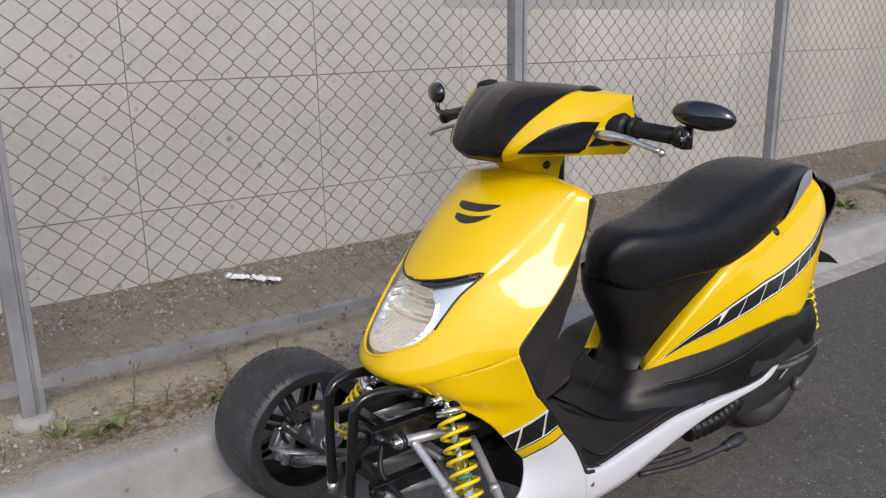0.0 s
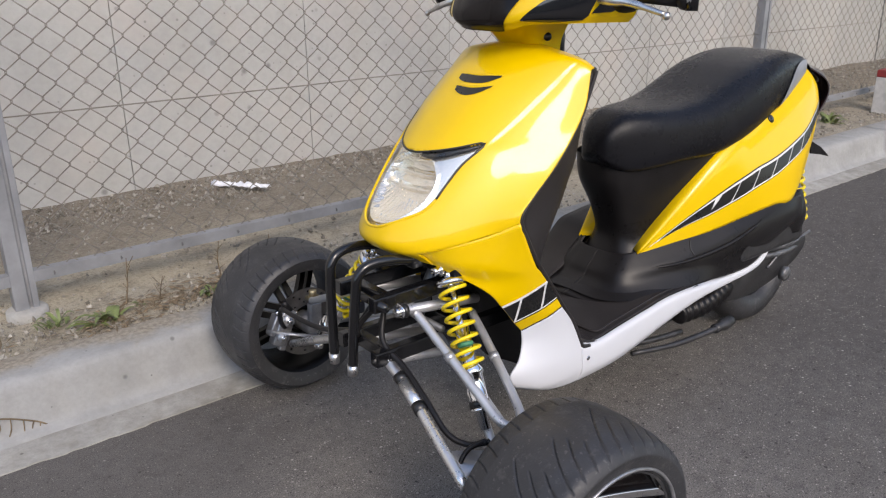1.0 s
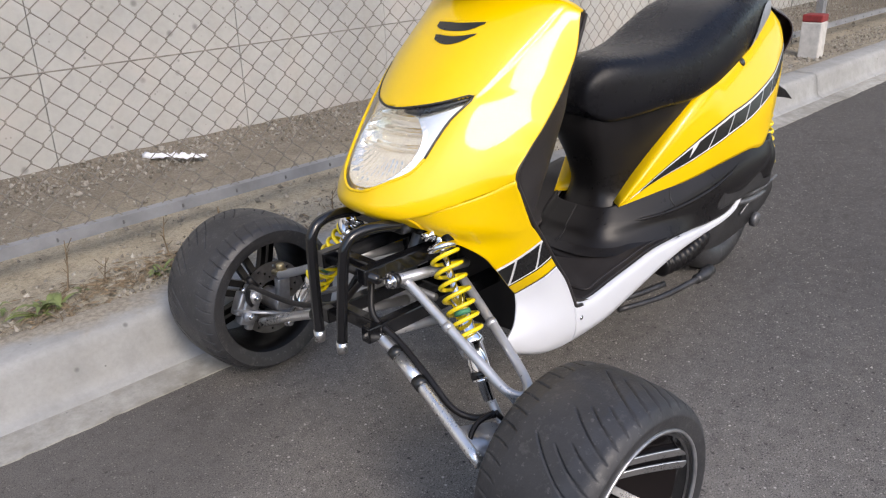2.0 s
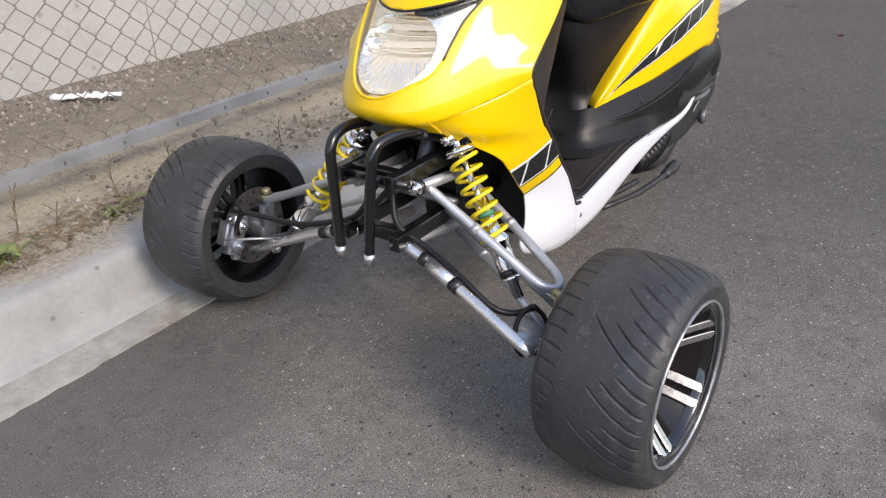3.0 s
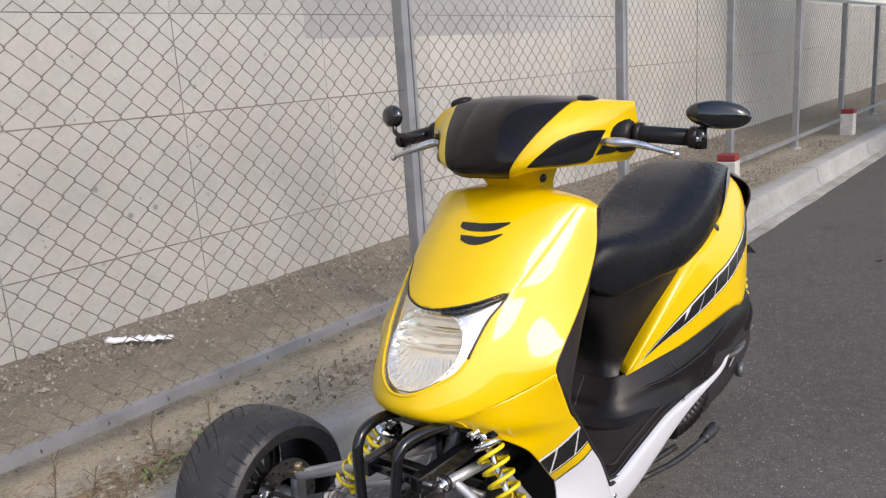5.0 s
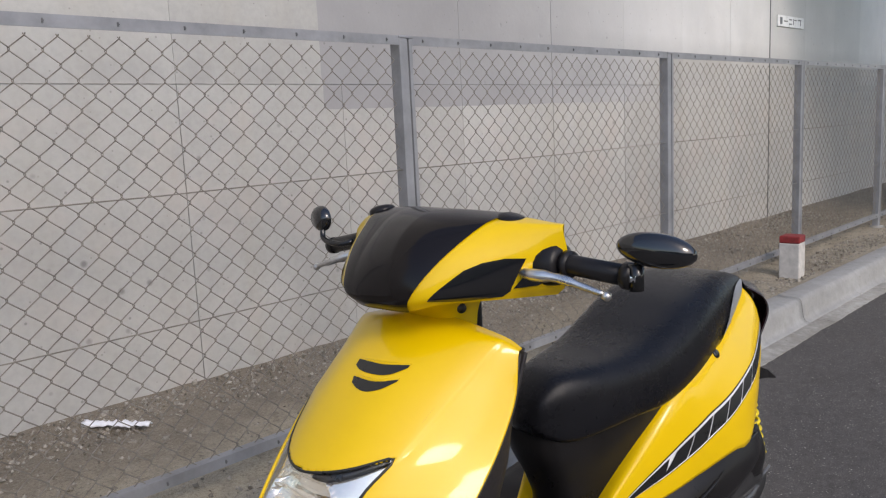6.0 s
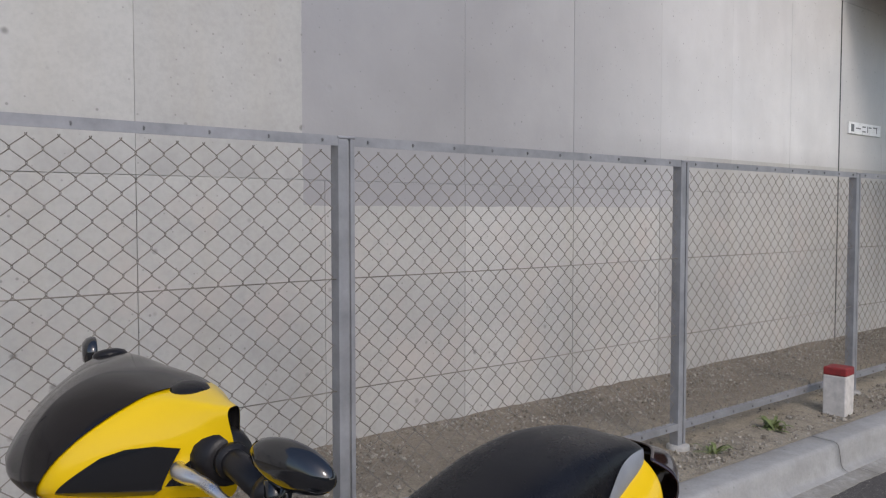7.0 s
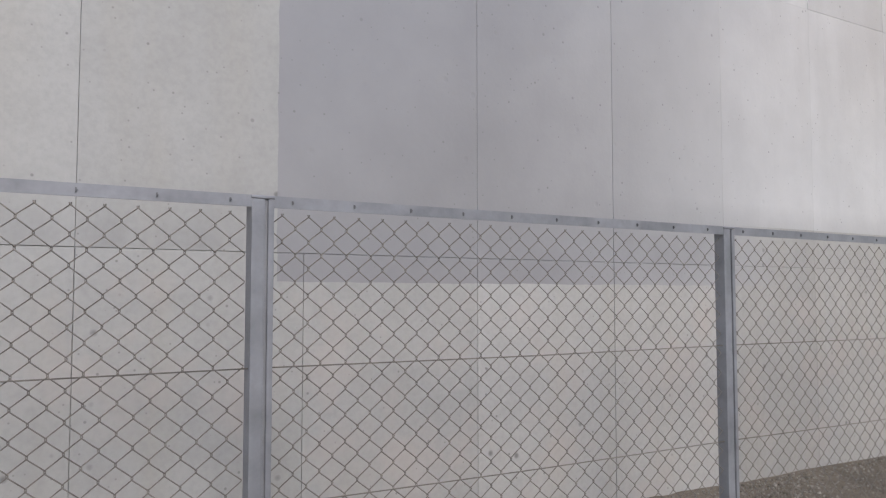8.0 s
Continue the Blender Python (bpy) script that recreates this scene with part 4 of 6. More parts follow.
for x in (1.03, 1.11, 1.20, 1.30, 1.42):
    INNER.append([(0, x, floor_z(x) + 0.012), (0.12, x, floor_z(x) + 0.004), (0.195, x, floor_z(x) + 0.001), (0.2225, x, floor_z(x) + 0.002)])
bm = bmesh.new()
skin(bm, loft(on_body(mirrored(INNER)), 8, 8))
inner = part("leg_shield", bm, M_MAT, scooter, "matt black plastic leg shield and footboard")
thick(inner, 0.006, 0.0)
for d0, d1, x0 in ((0.206, 0.205, 1.00), (0.186, 0.188, 1.04)):
    for s in (1, -1):
        bm = bmesh.new()
        tube(bm, [B(s * (d0 - 0.05), x0 + 0.01, floor_z(x0) + 0.006)] + [B(s * (d0 + (d1 - d0) * k / 4), x, floor_z(x) + 0.0035) for k, x in enumerate((x0 + 0.02, 1.11, 1.20, 1.30, 1.39))], 0.0034, 6, 6)
        part("mat_rib", bm, M_MAT, inner)
ARCH = [
    [(0, 0.60, 0.590), (0.072, 0.670, 0.565), (0.122, 0.750, 0.52), (0.137, 0.765, 0.48)],
    [(0, 0.71, 0.60), (0.072, 0.740, 0.58), (0.122, 0.780, 0.53), (0.144, 0.790, 0.48)],
    [(0, 0.79, 0.57), (0.072, 0.810, 0.56), (0.122, 0.820, 0.52), (0.149, 0.820, 0.47)],
    [(0, 0.83, 0.46), (0.072, 0.850, 0.46), (0.122, 0.850, 0.45), (0.149, 0.845, 0.42)],
    [(0, 0.86, 0.34), (0.072, 0.880, 0.34), (0.122, 0.880, 0.34), (0.151, 0.870, 0.34)],
    [(0, 0.87, 0.25), (0.072, 0.890, 0.25), (0.122, 0.890, 0.25), (0.149, 0.880, 0.25)],
]
bm = bmesh.new()
skin(bm, loft(on_body(mirrored(ARCH)), 6, 6))
part("wheel_arch", bm, M_PLASTIC, scooter)

# body under the seat: black front cover, black lower side covers, yellow rear panels
TUNNEL = [
    [(0, 1.215, 0.690), (0.05, 1.222, 0.690), (0.09, 1.265, 0.690), (0.14, 1.420, 0.690), (0.165, 1.560, 0.690)],
    [(0, 1.225, 0.620), (0.055, 1.235, 0.620), (0.090, 1.285, 0.620), (0.135, 1.460, 0.620), (0.158, 1.560, 0.620)],
    [(0, 1.268, 0.540), (0.050, 1.278, 0.540), (0.080, 1.325, 0.540), (0.114, 1.439, 0.540), (0.14, 1.568, 0.540)],
    [(0, 1.292, 0.470), (0.045, 1.300, 0.470), (0.077, 1.336, 0.470), (0.1, 1.412, 0.470), (0.125, 1.573, 0.470)],
    [(0, 1.270, 0.415), (0.05, 1.278, 0.415), (0.084, 1.302, 0.415), (0.106, 1.338, 0.415), (0.12, 1.568, 0.420)],
    [(0, 1.240, 0.388), (0.06, 1.248, 0.388), (0.1, 1.275, 0.390), (0.125, 1.311, 0.392), (0.15, 1.565, 0.395)],
    [(0, 1.227, 0.368), (0.068, 1.235, 0.368), (0.112, 1.263, 0.368), (0.142, 1.305, 0.368), (0.185, 1.562, 0.370)],
    [(0, 1.150, 0.350), (0.1, 1.165, 0.343), (0.165, 1.235, 0.340), (0.205, 1.360, 0.343), (0.224, 1.560, 0.350)],
]
bm = bmesh.new()
skin(bm, loft(on_body(mirrored(TUNNEL)), 8, 8))
cover = part("centre_cover", bm, M_PLASTIC, scooter, "black plastic cover below the seat")
bm = bmesh.new()
tube(bm, [B(-0.010, 1.305, 0.452), B(0.030, 1.310, 0.446), B(0.064, 1.334, 0.458)], [0.003, 0.012, 0.003], 8, 4)
part("latch_recess", bm, M_DECAL_BLACK, cover)
bm = bmesh.new()
box(bm, (-0.006, -0.004, -0.010), (0.006, 0.004, 0.010), pose(*B(0.012, 1.304, 0.470), 0, 20, 15))
part("latch", bm, M_SILVER, cover, smooth=False)
LOWER = [
    [(0, 1.262, 0.430), (0.055, 1.268, 0.431), (0.094, 1.294, 0.437), (0.140, 1.40, 0.456), (0.176, 1.50, 0.472), (0.208, 1.61, 0.496), (0.234, 1.73, 0.516), (0.240, 1.83, 0.516), (0.225, 1.90, 0.505)],
    [(0, 1.243, 0.409), (0.058, 1.249, 0.409), (0.104, 1.275, 0.413), (0.158, 1.39, 0.428), (0.196, 1.49, 0.440), (0.228, 1.60, 0.460), (0.250, 1.72, 0.476), (0.256, 1.82, 0.476), (0.235, 1.90, 0.468)],
    [(0, 1.222, 0.389), (0.064, 1.230, 0.389), (0.112, 1.260, 0.392), (0.166, 1.37, 0.404), (0.200, 1.47, 0.408), (0.230, 1.58, 0.416), (0.250, 1.69, 0.430), (0.256, 1.79, 0.446), (0.238, 1.87, 0.440)],
    [(0, 1.204, 0.364), (0.074, 1.212, 0.362), (0.126, 1.248, 0.362), (0.172, 1.37, 0.380), (0.204, 1.47, 0.382), (0.224, 1.58, 0.386), (0.238, 1.69, 0.402), (0.244, 1.77, 0.424), (0.232, 1.83, 0.425)],
    [(0, 1.130, 0.340), (0.095, 1.150, 0.328), (0.155, 1.222, 0.326), (0.198, 1.36, 0.338), (0.215, 1.46, 0.348), (0.221, 1.57, 0.343), (0.224, 1.67, 0.348), (0.228, 1.745, 0.386), (0.228, 1.79, 0.42)],
]
NOSE = [[(-0.090, x, z), (-0.160, x, z), (-0.205, x, z - 0.003), (-0.227, x, z - 0.022), (-0.231, x, 0.325)] for x, z in ((1.08, 0.330), (1.16, 0.346), (1.24, 0.380), (1.30, 0.428), (1.34, 0.458), (1.40, 0.467), (1.47, 0.475))]
bm = bmesh.new()
skin(bm, loft(on_body(NOSE), 5, 5))
thick(part("footboard_edge", bm, M_MAT, scooter, "raised black edge of the footboard"), 0.004, 0.0)
REAR = [
    [(0.060, 1.330, 0.438), (0.130, 1.535, 0.676), (0.135, 1.64, 0.718), (0.130, 1.74, 0.755), (0.115, 1.86, 0.802), (0.090, 1.985, 0.842), (0.080, 2.03, 0.852)],
    [(0.102, 1.300, 0.436), (0.172, 1.53, 0.658), (0.178, 1.64, 0.703), (0.174, 1.74, 0.740), (0.155, 1.86, 0.788), (0.124, 1.985, 0.832), (0.110, 2.03, 0.846)],
    [(0.104, 1.303, 0.434), (0.186, 1.53, 0.590), (0.205, 1.64, 0.632), (0.208, 1.76, 0.668), (0.192, 1.89, 0.722), (0.160, 2.00, 0.780), (0.145, 2.045, 0.800)],
    [(0.106, 1.305, 0.431), (0.186, 1.52, 0.525), (0.216, 1.63, 0.560), (0.230, 1.75, 0.594), (0.222, 1.88, 0.637), (0.190, 1.985, 0.695), (0.170, 2.03, 0.735)],
    [(0.107, 1.303, 0.427), (0.180, 1.50, 0.468), (0.212, 1.61, 0.492), (0.238, 1.73, 0.512), (0.243, 1.81, 0.512), (0.222, 1.90, 0.590), (0.195, 1.975, 0.670)],
]


def rear_course(u):
    """Where the rear stripe runs (its middle, as a share of the panel's height) and how wide it is."""
    at = (0.0, 0.028, 0.075, 0.14, 0.23, 0.36, 0.50, 0.58, 0.70, 0.835, 1.0)
    mid = (0.575, 0.588, 0.622, 0.668, 0.662, 0.645, 0.655, 0.660, 0.676, 0.692, 0.705)
    wide = (0.004, 0.010, 0.110, 0.175, 0.178, 0.170, 0.145, 0.122, 0.098, 0.070, 0.056)
    near = [k * 0.012 for k in (-2, -1, 0, 1, 2)]
    return tuple(sum(float(np.interp(u + k, at, ys)) for k in near) / 5 for ys in (mid, wide))


for s in (1, -1):
    bm = bmesh.new()
    skin(bm, side(LOWER, s))
    lo = part("lower_cover", bm, M_PLASTIC, scooter, "black plastic lower side cover")
    thick(lo, 0.004, 0.0)
    bm = bmesh.new()
    tube(bm, [B(s * (d + 0.001), x, z) for d, x, z in ((0.096, 1.250, 0.401), (0.155, 1.341, 0.403), (0.191, 1.438, 0.411), (0.221, 1.547, 0.434), (0.237, 1.627, 0.463), (0.241, 1.670, 0.484))], [0.001, 0.0045, 0.006, 0.0065, 0.005, 0.001], 10, 5)
    part("cover_ridge", bm, M_PLASTIC, lo)
    bm = bmesh.new()
    tube(bm, [B(s * (d + 0.001), x, z) for d, x, z in ((0.164, 1.444, 0.456), (0.176, 1.434, 0.436), (0.190, 1.439, 0.417), (0.197, 1.446, 0.406))], 0.0016, 6, 4)
    part("cover_seam", bm, M_DECAL_BLACK, lo)
    rear = side(REAR, s)
    bm = bmesh.new()
    skin(bm, rear)
    rp = part("rear_panel", bm, M_YELLOW, scooter, "glossy yellow rear side panel")
    thick(rp, 0.004, 0.0)
    part("stripe_white", strip(rear, -0.5, 0.5, 0.02, 1.0, 0.0035, s, 0.0, rear_course), M_DECAL_WHITE, rp)
    part("pinstripe", strip(rear, -0.57, 0.56, 0.01, 1.0, 0.0026, s, 0.0, rear_course), M_DECAL_BLACK, rp)
    ends = (0.035, 0.152, 0.236, 0.356, 0.462, 0.562, 0.648, 0.750, 0.835, 0.920, 0.995)
    for u0, u1 in zip(ends, ends[1:]):
        part("stripe_black", strip(rear, -0.40, 0.40, u0 + 0.0035, u1 - 0.0035, 0.005, s, -0.036 if u0 > 0.1 else -0.008, rear_course), M_DECAL_BLACK, rp)
bm = bmesh.new()
lathe(bm, [(0.0, 0.002), (0.011, 0.002), (0.012, 0.0), (0.009, -0.006), (0.0, -0.006)], along(B(0.180, 1.752, 0.738), B(0.30, 1.752, 0.80)), 16)
part("seat_lock", bm, M_DECAL_BLACK, scooter, "small black seat lock")
TAIL = [
    [(0, 2.110, 0.850), (0.07, 2.105, 0.849), (0.124, 2.042, 0.843)],
    [(0, 2.165, 0.826), (0.09, 2.158, 0.824), (0.158, 2.082, 0.808)],
    [(0, 2.170, 0.775), (0.10, 2.158, 0.774), (0.172, 2.078, 0.766)],
    [(0, 2.115, 0.690), (0.08, 2.100, 0.690), (0.160, 2.032, 0.690)],
]
bm = bmesh.new()
skin(bm, loft(on_body(mirrored(TAIL)), 6, 6))
thick(part("tail_light", bm, M_TAIL, scooter, "dark red tail light lens"), 0.004, 0.0)

bm = bmesh.new()
skin(bm, [[B(0.170, 2.01, 0.640), B(0.172, 2.075, 0.612), B(0.176, 2.122, 0.580)], [B(0.170, 2.02, 0.600), B(0.172, 2.080, 0.588), B(0.176, 2.122, 0.577)]])
thick(part("plate_bracket", bm, M_PLASTIC, scooter, "thin black bracket behind the panel", False), 0.004)

# seat
SEAT = [
    (1.190, 0.726, 0.702, 0.018), (1.202, 0.756, 0.682, 0.044), (1.230, 0.785, 0.662, 0.067), (1.266, 0.800, 0.650, 0.087), (1.33, 0.804, 0.654, 0.113), (1.42, 0.806, 0.662, 0.136),
    (1.51, 0.820, 0.664, 0.155), (1.60, 0.850, 0.682, 0.165), (1.70, 0.884, 0.714, 0.168), (1.82, 0.905, 0.756, 0.159), (1.93, 0.902, 0.798, 0.140), (2.02, 0.884, 0.830, 0.112), (2.070, 0.862, 0.838, 0.062),
]
rows = []
for x, top, low, w in SEAT:
    ring = []
    for k in range(28):
        a = 2 * math.pi * k / 28
        c, s_ = math.cos(a), math.sin(a)
        u = math.copysign(abs(c) ** 0.55, c)
        v = math.copysign(abs(s_) ** (0.50 if s_ > 0 else 0.35), s_)
        mid = low + (top - low) * 0.30
        z = mid + (top - mid) * v if v > 0 else mid + (mid - low) * v
        ring.append(B(w * u + 0.022 * min(1.0, max(0.3, (2.05 - x) / 0.4)), x, z))
    rows.append(ring)
cols = [spline([r[j] for r in rows], 5) for j in range(28)]
grid = [[cols[j][i] for j in range(28)] for i in range(len(cols[0]))]
bm = bmesh.new()
vs = skin(bm, grid, closed=True)
bm.faces.new(vs[0]), bm.faces.new(vs[-1])
seat = part("seat", bm, M_SEAT, scooter, "black vinyl saddle with a raised rear step")

for flip in (1, -1):
    bm = bmesh.new()
    pick = []
    for i in range(41, 60):
        f = math.sin(math.pi * min(1.0, (i - 40.6) / 13.0) / 2)
        row = []
        for k in range(9):
            c = 24.7 + (0.3 + 4.8 * f) * k / 8
            c = c % 28 if flip > 0 else (14 - c) % 28
            a, b = grid[i][int(c)], grid[i][(int(c) + 1) % 28]
            q = a.lerp(b, c - int(c))
            row.append(q + (q - B(0, q.x, (SEAT[min(12, i // 5)][1] + SEAT[min(12, i // 5)][2]) / 2)).normalized() * 0.0035)
        pick.append(row)
    skin(bm, pick)
    part("seat_corner", bm, M_SEAT_GREY, seat, "pale grey vinyl corner")

# handlebar cowl
COWL = [
    [(0, 0.842, 1.014), (0.06, 0.846, 1.015), (0.112, 0.866, 1.026), (0.185, 0.930, 1.029), (0.255, 1.005, 1.030)],
    [(0, 0.824, 1.036), (0.06, 0.829, 1.037), (0.116, 0.850, 1.046), (0.192, 0.920, 1.052), (0.276, 1.002, 1.052)],
    [(0, 0.836, 1.094), (0.06, 0.841, 1.094), (0.120, 0.866, 1.098), (0.197, 0.926, 1.103), (0.284, 0.994, 1.102)],
    [(0, 0.876, 1.140), (0.06, 0.880, 1.140), (0.122, 0.904, 1.140), (0.197, 0.948, 1.142), (0.280, 0.988, 1.140)],
    [(0, 0.936, 1.163), (0.06, 0.940, 1.162), (0.124, 0.954, 1.158), (0.195, 0.972, 1.153), (0.276, 0.998, 1.148)],
    [(0, 1.020, 1.158), (0.06, 1.020, 1.158), (0.124, 1.030, 1.154), (0.192, 1.020, 1.150), (0.268, 1.010, 1.140)],
    [(0, 1.070, 1.115), (0.06, 1.070, 1.115), (0.124, 1.070, 1.110), (0.192, 1.045, 1.100), (0.262, 1.012, 1.100)],
    [(0, 1.060, 1.050), (0.06, 1.060, 1.050), (0.124, 1.060, 1.045), (0.192, 1.035, 1.040), (0.256, 1.010, 1.040)],
]
STEER = Matrix.Translation((1.02, YC, 0)) @ Matrix.Rotation(radians(4.0), 4, "Z") @ Matrix.Translation((-1.02, -YC, 0))


def raked(p):
    """The far side of the cowl leans back towards its top."""
    k = min(1.0, max(0.0, -across(p) / 0.10 + 0.3)) * min(1.0, max(0.0, (p.z - 1.045) / 0.09)) * min(1.0, max(0.0, (1.03 - p.x) / 0.08))
    out = min(1.0, max(0.0, (-across(p) - 0.15) / 0.13))
    drop = 0.030 * out * out * min(1.0, max(0.0, (p.z - 1.05) / 0.09))
    return STEER @ (p + Vector((0.032 * k, -0.036 * out, -drop)))


COWL_GRID = [[raked(p) for p in r] for r in loft(on_body(mirrored(COWL)), 10, 16)]
bm = bmesh.new()
skin(bm, COWL_GRID)
cowl = part("handlebar_cowl", bm, M_YELLOW, scooter, "yellow handlebar cowl")
for s in (1, -1):
    bm = bmesh.new()
    end = max(([r[0] for r in COWL_GRID], [r[-1] for r in COWL_GRID]), key=lambda e: s * across(e[0]))
    mid = sum(end, Vector()) / len(end)
    vs = skin(bm, [[p + Vector((0.0, s * (0.002 + 0.012 * k), 0)) + (mid - p) * 0.12 * k for p in end] for k in (0, 1)])
    bm.faces.new(vs[1])
    part("cowl_end", bm, M_PLASTIC, cowl, "black end plate round the bar")
bm = bmesh.new()
skin(bm, COWL_GRID, lambda p: p.x < 1.03)
halve(bm, 0.074, 1.02, 0.171, 1.17, 1)
halve(bm, -0.068, 1.02, -0.145, 1.17, -1)
inflate(bm, 0.003)
part("visor", bm, M_SMOKE, cowl, "smoked dark visor")
for s in (1, -1):
    for pts in ([(0.115, 1.036), (0.154, 1.033), (0.200, 1.037), (0.212, 1.046), (0.228, 1.082), (0.234, 1.097), (0.209, 1.098), (0.180, 1.092), (0.154, 1.078), (0.135, 1.057)], [(0.217, 1.049), (0.244, 1.052), (0.276, 1.072), (0.283, 1.102), (0.272, 1.101), (0.250, 1.090), (0.232, 1.071)]):
        bm = bmesh.new()
        skin(bm, COWL_GRID, lambda p: p.x < 1.028 and s * across(p) > 0.10)
        for i, (d, z) in enumerate(pts):
            e, f = pts[(i + 1) % len(pts)]
            halve(bm, s * d, z, s * e, f, s)
        inflate(bm, 0.0025)
        part("cowl_insert", bm, M_BLACK_GLOSS, cowl, "gloss black cowl insert")
# steering neck
bm = bmesh.new()
NECK = [
    [(0, 0.958, 0.950), (0.040, 0.962, 0.950), (0.064, 0.976, 0.950), (0.072, 1.01, 0.950)],
    [(0, 0.918, 0.992), (0.044, 0.924, 0.992), (0.070, 0.952, 0.992), (0.082, 1.008, 0.992)],
    [(0, 0.860, 1.035), (0.06, 0.870, 1.035), (0.085, 0.94, 1.035), (0.090, 1.03, 1.035)],
]
skin(bm, loft(on_body(mirrored(NECK)), 6, 6))
part("neck_cover", bm, M_YELLOW, scooter)
bm = bmesh.new()
tube(bm, [B(0, 1.02, 0.90), B(0, 1.02, 1.05)], 0.055, 20)
part("neck_rear", bm, M_PLASTIC, scooter)
bm = bmesh.new()
lathe(bm, [(0.0, 0.0), (0.009, 0.0), (0.009, 0.002), (0.0, 0.003)], along(B(0.0765, 0.968, 0.996), B(0.2, 0.920, 0.990)), 14)
part("screw_hole", bm, M_DECAL_BLACK, scooter)

# bars, grips, levers, mirrors
def bx(s, d):
    """How far back the bar lies at d across; it is turned a little to one side."""
    return 1.012 - 0.06 * (d - 0.235) if s > 0 else 1.045 + 0.055 * (d - 0.235)


for s in (1, -1):
    bm = bmesh.new()
    tube(bm, [B(s * 0.235, bx(s, 0.235), 1.085), B(s * 0.29, bx(s, 0.29), 1.085), B(s * 0.412, bx(s, 0.412), 1.078 if s > 0 else 1.062)], [0.017, 0.0165, 0.0165], 16)
    g = part("grip", bm, M_PLASTIC, scooter, "black rubber handlebar grip")
    bm = bmesh.new()
    tube(bm, [B(s * 0.284, bx(s, 0.284), 1.085), B(s * 0.296, bx(s, 0.296), 1.085)], 0.022, 16)
    part("grip_flange", bm, M_PLASTIC, g)
    bm = bmesh.new()
    tube(bm, [B(s * 0.200, bx(s, 0.200), 1.082), B(s * 0.250, bx(s, 0.250), 1.083), B(s * 0.274, bx(s, 0.274), 1.084), B(s * 0.280, bx(s, 0.280), 1.084)], [0.040, 0.038, 0.033, 0.024], 20)
    part("switch_housing", bm, M_PLASTIC, g)
    bm = bmesh.new()
    tube(bm, [B(s * 0.404, bx(s, 0.404), 1.079 if s > 0 else 1.063), B(s * 0.420, bx(s, 0.420), 1.078 if s > 0 else 1.061)], 0.021 if s > 0 else 0.018, 16)
    part("grip_flange", bm, M_PLASTIC, g)
    bm = bmesh.new()
    tube(bm, [B(s * 0.412, bx(s, 0.412), 1.078 if s > 0 else 1.062), B(s * 0.430, bx(s, 0.430), 1.076 if s > 0 else 1.060)], [0.015, 0.012], 14)
    part("bar_end", bm, M_CHROME, g)
    bm = bmesh.new()
    drop = 0.0 if s > 0 else 0.020
    tube(bm, [B(s * 0.225, bx(s, 0.225) - 0.045, 1.072 - drop / 2), B(s * 0.255, bx(s, 0.255) - 0.055, 1.074 - drop / 2), B(s * 0.30, 0.968, 1.070 - drop), B(s * 0.34, 0.976, 1.060 - drop), B(s * 0.378, 0.983, 1.050 - drop)], [0.009, 0.010, 0.0075, 0.0055, 0.005], 12, 4)
    bmesh.ops.create_uvsphere(bm, u_segments=12, v_segments=8, radius=0.008, matrix=Matrix.Translation(B(s * 0.381, 0.983, 1.048 - drop)))
    part("brake_lever", bm, M_ALU, scooter, "polished brake lever")
    # mirror on the bar's end
    bm = bmesh.new()
    if s > 0:
        c, ends = B(0.458, 1.002, 1.120), (0.058, 0.026)
        tilt = pose(*c, 0, 8, -71)
    else:
        c, ends = B(-0.419, 1.030, 1.124), (0.034, 0.028)
        tilt = pose(*c, 0, 0, -100)
    prof = [(0.0, -0.016), (0.6, -0.015), (0.9, -0.008), (1.0, 0.0), (0.98, 0.006), (0.93, 0.008), (0.0, 0.008)]
    rings = []
    for r, h in prof:
        rings.append([tilt @ Vector((ends[0] * r * math.cos(a), h, ends[1] * r * math.sin(a))) for a in [2 * math.pi * k / 28 for k in range(28)]])
    skin(bm, rings, closed=True)
    mirror = part("mirror", bm, M_BLACK_GLOSS, scooter, "small oval black bar-end mirror")
    bm = bmesh.new()
    if s > 0:
        tube(bm, [B(0.424, 1.000, 1.058), B(0.424, 1.000, 1.098)], 0.012, 12)
        tube(bm, [B(0.424, 1.000, 1.090), B(0.432, 1.001, 1.102), B(0.440, 1.003, 1.112)], 0.0075, 10)
    else:
        tube(bm, [B(-0.31, 1.03, 1.08), B(-0.345, 1.015, 1.075), B(-0.400, 1.020, 1.082), B(-0.412, 1.028, 1.108)], 0.006, 10, 4)
    part("mirror_stem", bm, M_BLACK_STEEL, mirror)
for s in (1, -1):
    bm = bmesh.new()
    lathe(bm, [(0.026, -0.012), (0.026, 0.004), (0.022, 0.009), (0.012, 0.012), (0.0, 0.0125)], pose(*(B(0.176, 1.000, 1.150) if s > 0 else B(-0.156, 0.992, 1.154)), s * 12, 0, 0), 20)
    part("switch_pod", bm, M_PLASTIC, scooter)


